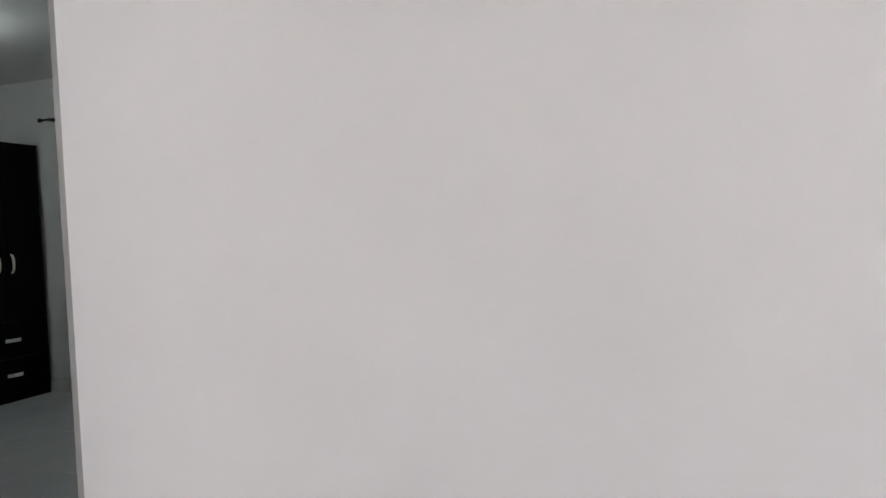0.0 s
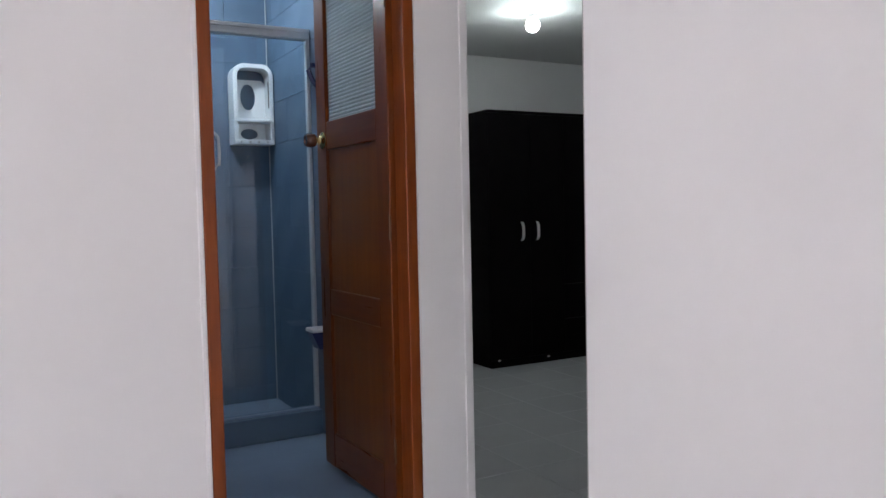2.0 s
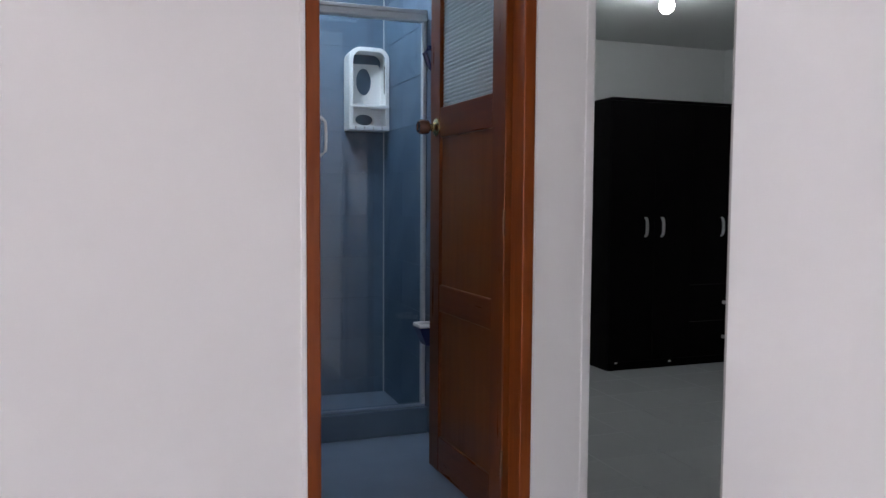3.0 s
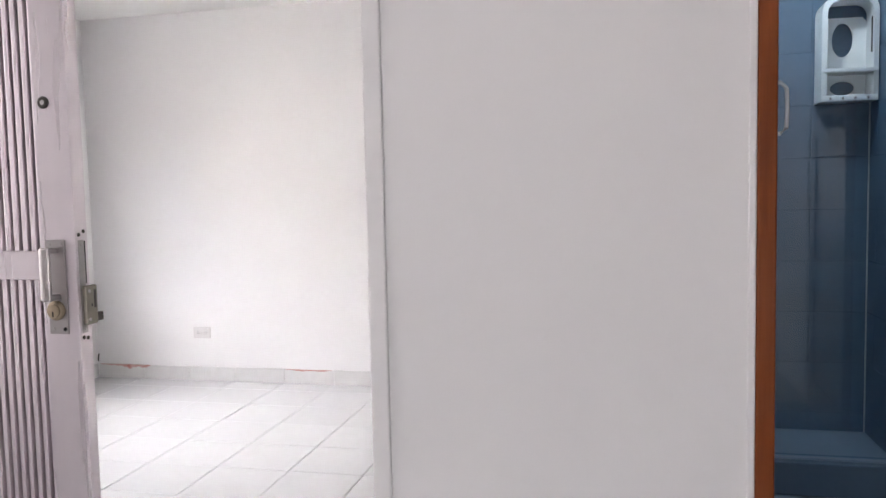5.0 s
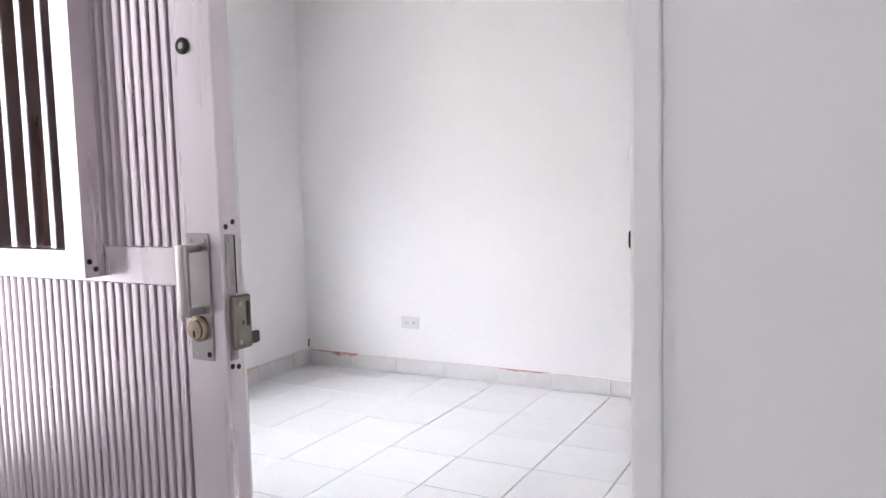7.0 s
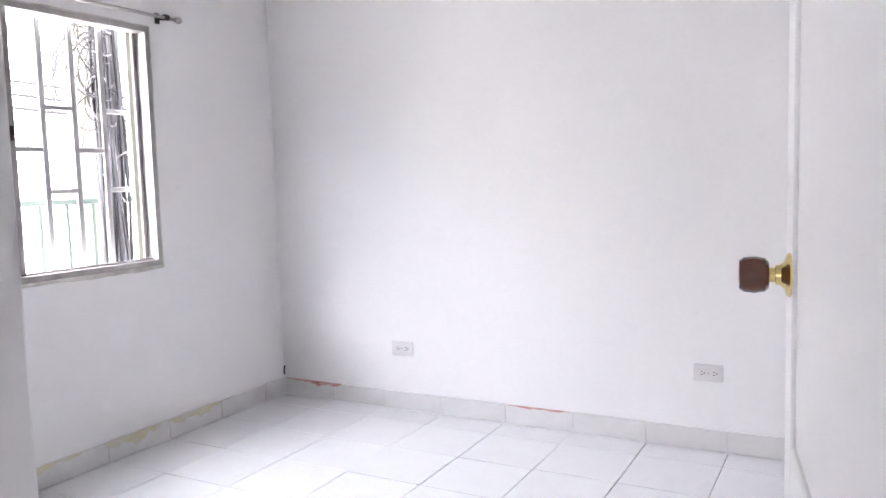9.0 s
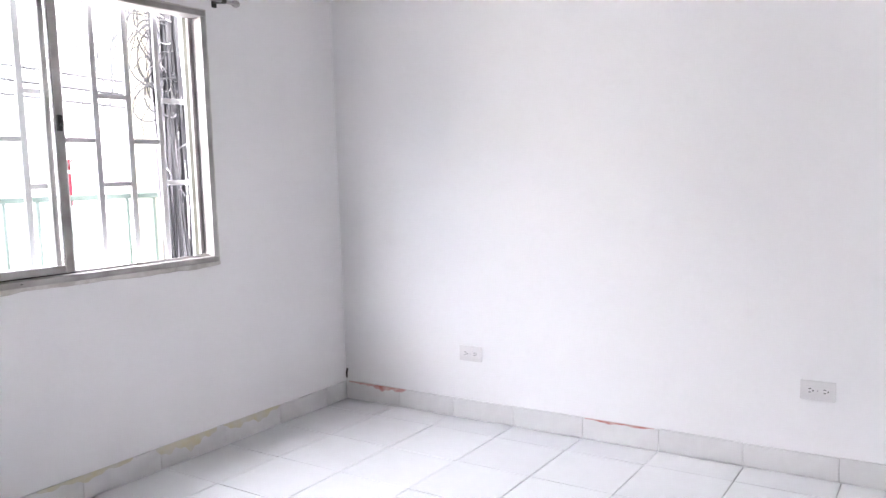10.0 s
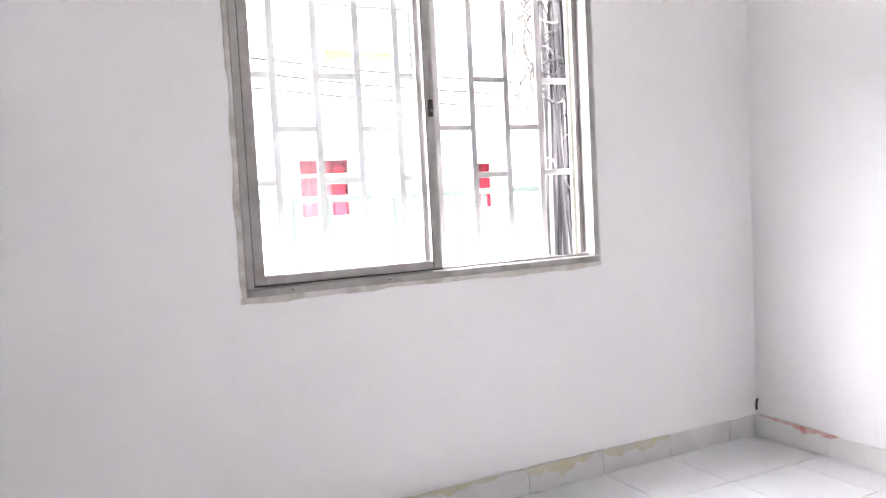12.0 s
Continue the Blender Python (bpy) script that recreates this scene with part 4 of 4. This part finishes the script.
part("back_wall", boxes((FX - 0.95, FX - 0.85, 1.1, 3.25, 3.1, 4.6)), FACADE, house)
part("window_frame", boxes((FX - 0.02, FX + 0.03, 2.95, 3.01, 3.36, 4.36), (FX - 0.02, FX + 0.03, 1.40, 2.95, 4.36, 4.41)), HOLE, house, "dark window frame")
part("back_room", boxes((FX - 0.9, FX - 0.8, 0.5, 5.5, 0.4, 2.6)), FACADE, house)
shrub = thing("green_bush", "small dark green bush beside the balcony", "bush")
bm = bmesh.new()
for k in range(60):
    m = pose(-1.3 + rng.uniform(-0.12, 0.12), -2.86 + rng.uniform(-0.12, 0.12), 0.48 + rng.uniform(-0.25, 0.12), rng.uniform(0, 360), rng.uniform(0, 360), rng.uniform(0, 360))
    prism(bm, [(0, -0.035), (0.014, 0), (0, 0.035), (-0.014, 0)], m, 0.001)
for k in range(5):
    tube(bm, [(-1.3, -2.86, 0.1 if k else -3.0), (-1.3 + 0.03 * (k - 2), -2.86 + 0.03 * (k % 3 - 1), 0.5)], 0.006, 5)
part("leaves", bm, LEAF_GREEN, shrub)

# ---- skirting ----


def skirting(name, label, along, cuts, mat):
    """A row of cut tiles along a wall: along 'x' under the north wall, 'y' under the window wall."""
    base = structure(name, boxes((0.02, 3.14, -0.004, 0, 0, 0.088)) if along == "x" else boxes((0, 0.004, YR, -0.02, 0, 0.088)), GROUT, label, "baseboard")
    for a, b in zip(cuts, cuts[1:]):
        w, h = b - a, 0.094 + random.uniform(-0.003, 0.003)
        r = (-w / 2 + 0.001, w / 2 - 0.001, -0.012, 0, 0, h) if along == "x" else (0, 0.012, -w / 2 + 0.001, w / 2 - 0.001, 0, h)
        ob = part("tile", boxes(r, bevel=0.0015), mat, base)
        ob.location = ((a + b) / 2, 0, 0) if along == "x" else (0, (a + b) / 2, 0)
        ob.rotation_euler = (random.uniform(-0.006, 0.002), 0, 0) if along == "x" else (0, random.uniform(-0.002, 0.006), 0)
    return base


def smear(parent, along, a, b, depth, mat, seed):
    """A thin uneven streak of old paint along the top of the skirting."""
    rng, bm, n = random.Random(seed), bmesh.new(), 26
    top, low = [], []
    for i in range(n + 1):
        u = a + (b - a) * i / n
        d = depth * (0.60 + 0.22 * math.sin(0.55 * i + seed) + 0.12 * math.sin(1.5 * i + 2 * seed) + 0.06 * rng.random()) * math.sin(math.pi * (i + 0.4) / (n + 0.8)) ** 0.5
        for row, z in ((top, 0.0975), (low, 0.0965 - d)):
            row.append(bm.verts.new((u, -0.0145, z) if along == "x" else (0.0145, u, z)))
    for i in range(n):
        bm.faces.new((low[i], low[i + 1], top[i + 1], top[i]))
    part("paint_smear", bm, mat, parent, "streak of old paint")


north = skirting("baseboard_1", "cut grey skirting tiles with red paint streaks", "x", [0.014, 0.372, 0.712, 1.056, 1.407, 1.757, 2.102, 2.45, 2.80, 3.14], SKIRT)
smear(north, "x", 0.03, 0.20, 0.012, RED_SMEAR, 1)
smear(north, "x", 0.14, 0.42, 0.034, RED_SMEAR, 2)
smear(north, "x", 1.42, 1.74, 0.014, RED_SMEAR, 3)
smear(north, "x", 1.80, 2.08, 0.012, SKIRT, 4)
west = skirting("baseboard_2", "cut grey skirting tiles with yellowish glue stains", "y", [YR, -2.62, -2.27, -1.92, -1.568, -1.217, -0.866, -0.520, -0.18, -0.014], SKIRT)
smear(west, "y", -0.88, -0.52, 0.055, YELLOW_SMEAR, 5)
smear(west, "y", -1.24, -0.92, 0.070, YELLOW_SMEAR, 6)
smear(west, "y", -1.75, -1.35, 0.035, YELLOW_SMEAR, 7)
bed_skirt = structure("baseboard_3", boxes((BED_E - 0.012, BED_E, -5.5, BED_N, 0, 0.094), (WX + WW + 0.01, BED_E - 0.012, BED_N - 0.012, BED_N, 0, 0.094), bevel=0.002), SKIRT, "grey skirting along the bedroom wall", "baseboard")

# ---- floor and wall tiles ----


def tile_floor(parent, x0, x1, y0, y1, sx, sy, ox, oy, z, mat, joint=0.0035):
    """One object a tile; cut tiles at the walls get meshes of their own."""
    known = {}
    for i in range(math.floor((x0 - ox) / sx), math.ceil((x1 - ox) / sx)):
        for j in range(math.floor((y0 - oy) / sy), math.ceil((y1 - oy) / sy)):
            a, b = max(x0, ox + i * sx), min(x1, ox + (i + 1) * sx)
            c, d = max(y0, oy + j * sy), min(y1, oy + (j + 1) * sy)
            if b - a < 0.02 or d - c < 0.02:
                continue
            key = (round(b - a, 3), round(d - c, 3))
            if key not in known:
                known[key] = mesh("tile", boxes((-key[0] / 2 + joint / 2, key[0] / 2 - joint / 2, -key[1] / 2 + joint / 2, key[1] / 2 - joint / 2, -0.011, 0), bevel=0.0012), mat)
            ob = new("tile", known[key])
            ob.parent = parent
            ob.matrix_world = pose((a + b) / 2 + random.uniform(-0.0012, 0.0012), (c + d) / 2 + random.uniform(-0.0012, 0.0012), z + random.uniform(-0.0005, 0.0005), random.uniform(-0.1, 0.1), random.uniform(-0.1, 0.1), random.uniform(-0.12, 0.12))


def tile_wall(parent, axis, at, u0, u1, z0, z1, w, h, ou, oz, mat, joint=0.0014):
    """Wall tiles in half bond, facing -y (axis 'y') or -x (axis 'x')."""
    known = {}
    for j in range(math.floor((z0 - oz) / h), math.ceil((z1 - oz) / h)):
        shift = ou + (w / 2 if j % 2 else 0)
        for i in range(math.floor((u0 - shift) / w), math.ceil((u1 - shift) / w)):
            a, b = max(u0, shift + i * w), min(u1, shift + (i + 1) * w)
            c, d = max(z0, oz + j * h), min(z1, oz + (j + 1) * h)
            if b - a < 0.02 or d - c < 0.02:
                continue
            key = (round(b - a, 3), round(d - c, 3))
            if key not in known:
                p, q = key[0] / 2 - joint / 2, key[1] / 2 - joint / 2
                known[key] = mesh("tile", boxes((-p, p, 0, 0.008, -q, q) if axis == "y" else (0, 0.008, -p, p, -q, q), bevel=0.0012), mat)
            ob = new("tile", known[key])
            ob.parent = parent
            m = ((a + b) / 2, at, (c + d) / 2) if axis == "y" else (at, (a + b) / 2, (c + d) / 2)
            ob.matrix_world = pose(*m, random.uniform(-0.08, 0.08), 0, random.uniform(-0.08, 0.08))


shower_back = structure("wall_shower_back", boxes((3.25, SHOWER_X + 0.012, SHOWER_Y + 0.004, SHOWER_Y + 0.012, BATH_Z, H)), BATH_GROUT, "blue-grey tiled shower wall", "wall")
tile_wall(shower_back, "y", SHOWER_Y, 3.6, SHOWER_X, BATH_Z + 0.02, H, 0.44, 0.2165, 4.352, 1.352, BATH_TILE)
shower_side = structure("wall_shower_side", boxes((SHOWER_X + 0.004, SHOWER_X + 0.012, YR, SHOWER_Y, BATH_Z, H)), BATH_GROUT, "blue-grey tiled bathroom side wall", "wall")
tile_wall(shower_side, "x", SHOWER_X, YR, SHOWER_Y, BATH_Z + 0.02, H, 0.44, 0.2165, -1.735, 1.352, BATH_TILE)

room_floor = structure("floor_1", boxes((0, 3.15, YH, 0, -0.0119, -0.008)), GROUT, "white ceramic floor tiles with dark joints", "floor")
tile_floor(room_floor, 0.012, 3.14, YH, -0.012, 0.352, 0.338, -0.005, -0.188, 0, TILE)
bed_floor = structure("floor_2", boxes((XB, BED_E, -5.5, BED_N, -0.0119, -0.008)), GROUT, "pale grey floor tiles in the dim bedroom", "floor")
tile_floor(bed_floor, XB, BED_E - 0.012, -5.5, BED_N - 0.012, 0.352, 0.346, 0.1, 0.0, 0, TILE, 0.002)
hall_floor = structure("floor_3", boxes((0.22, XB, HALL_S, YH, -0.0119, -0.002)), TILE, "white ceramic hall floor", "floor")
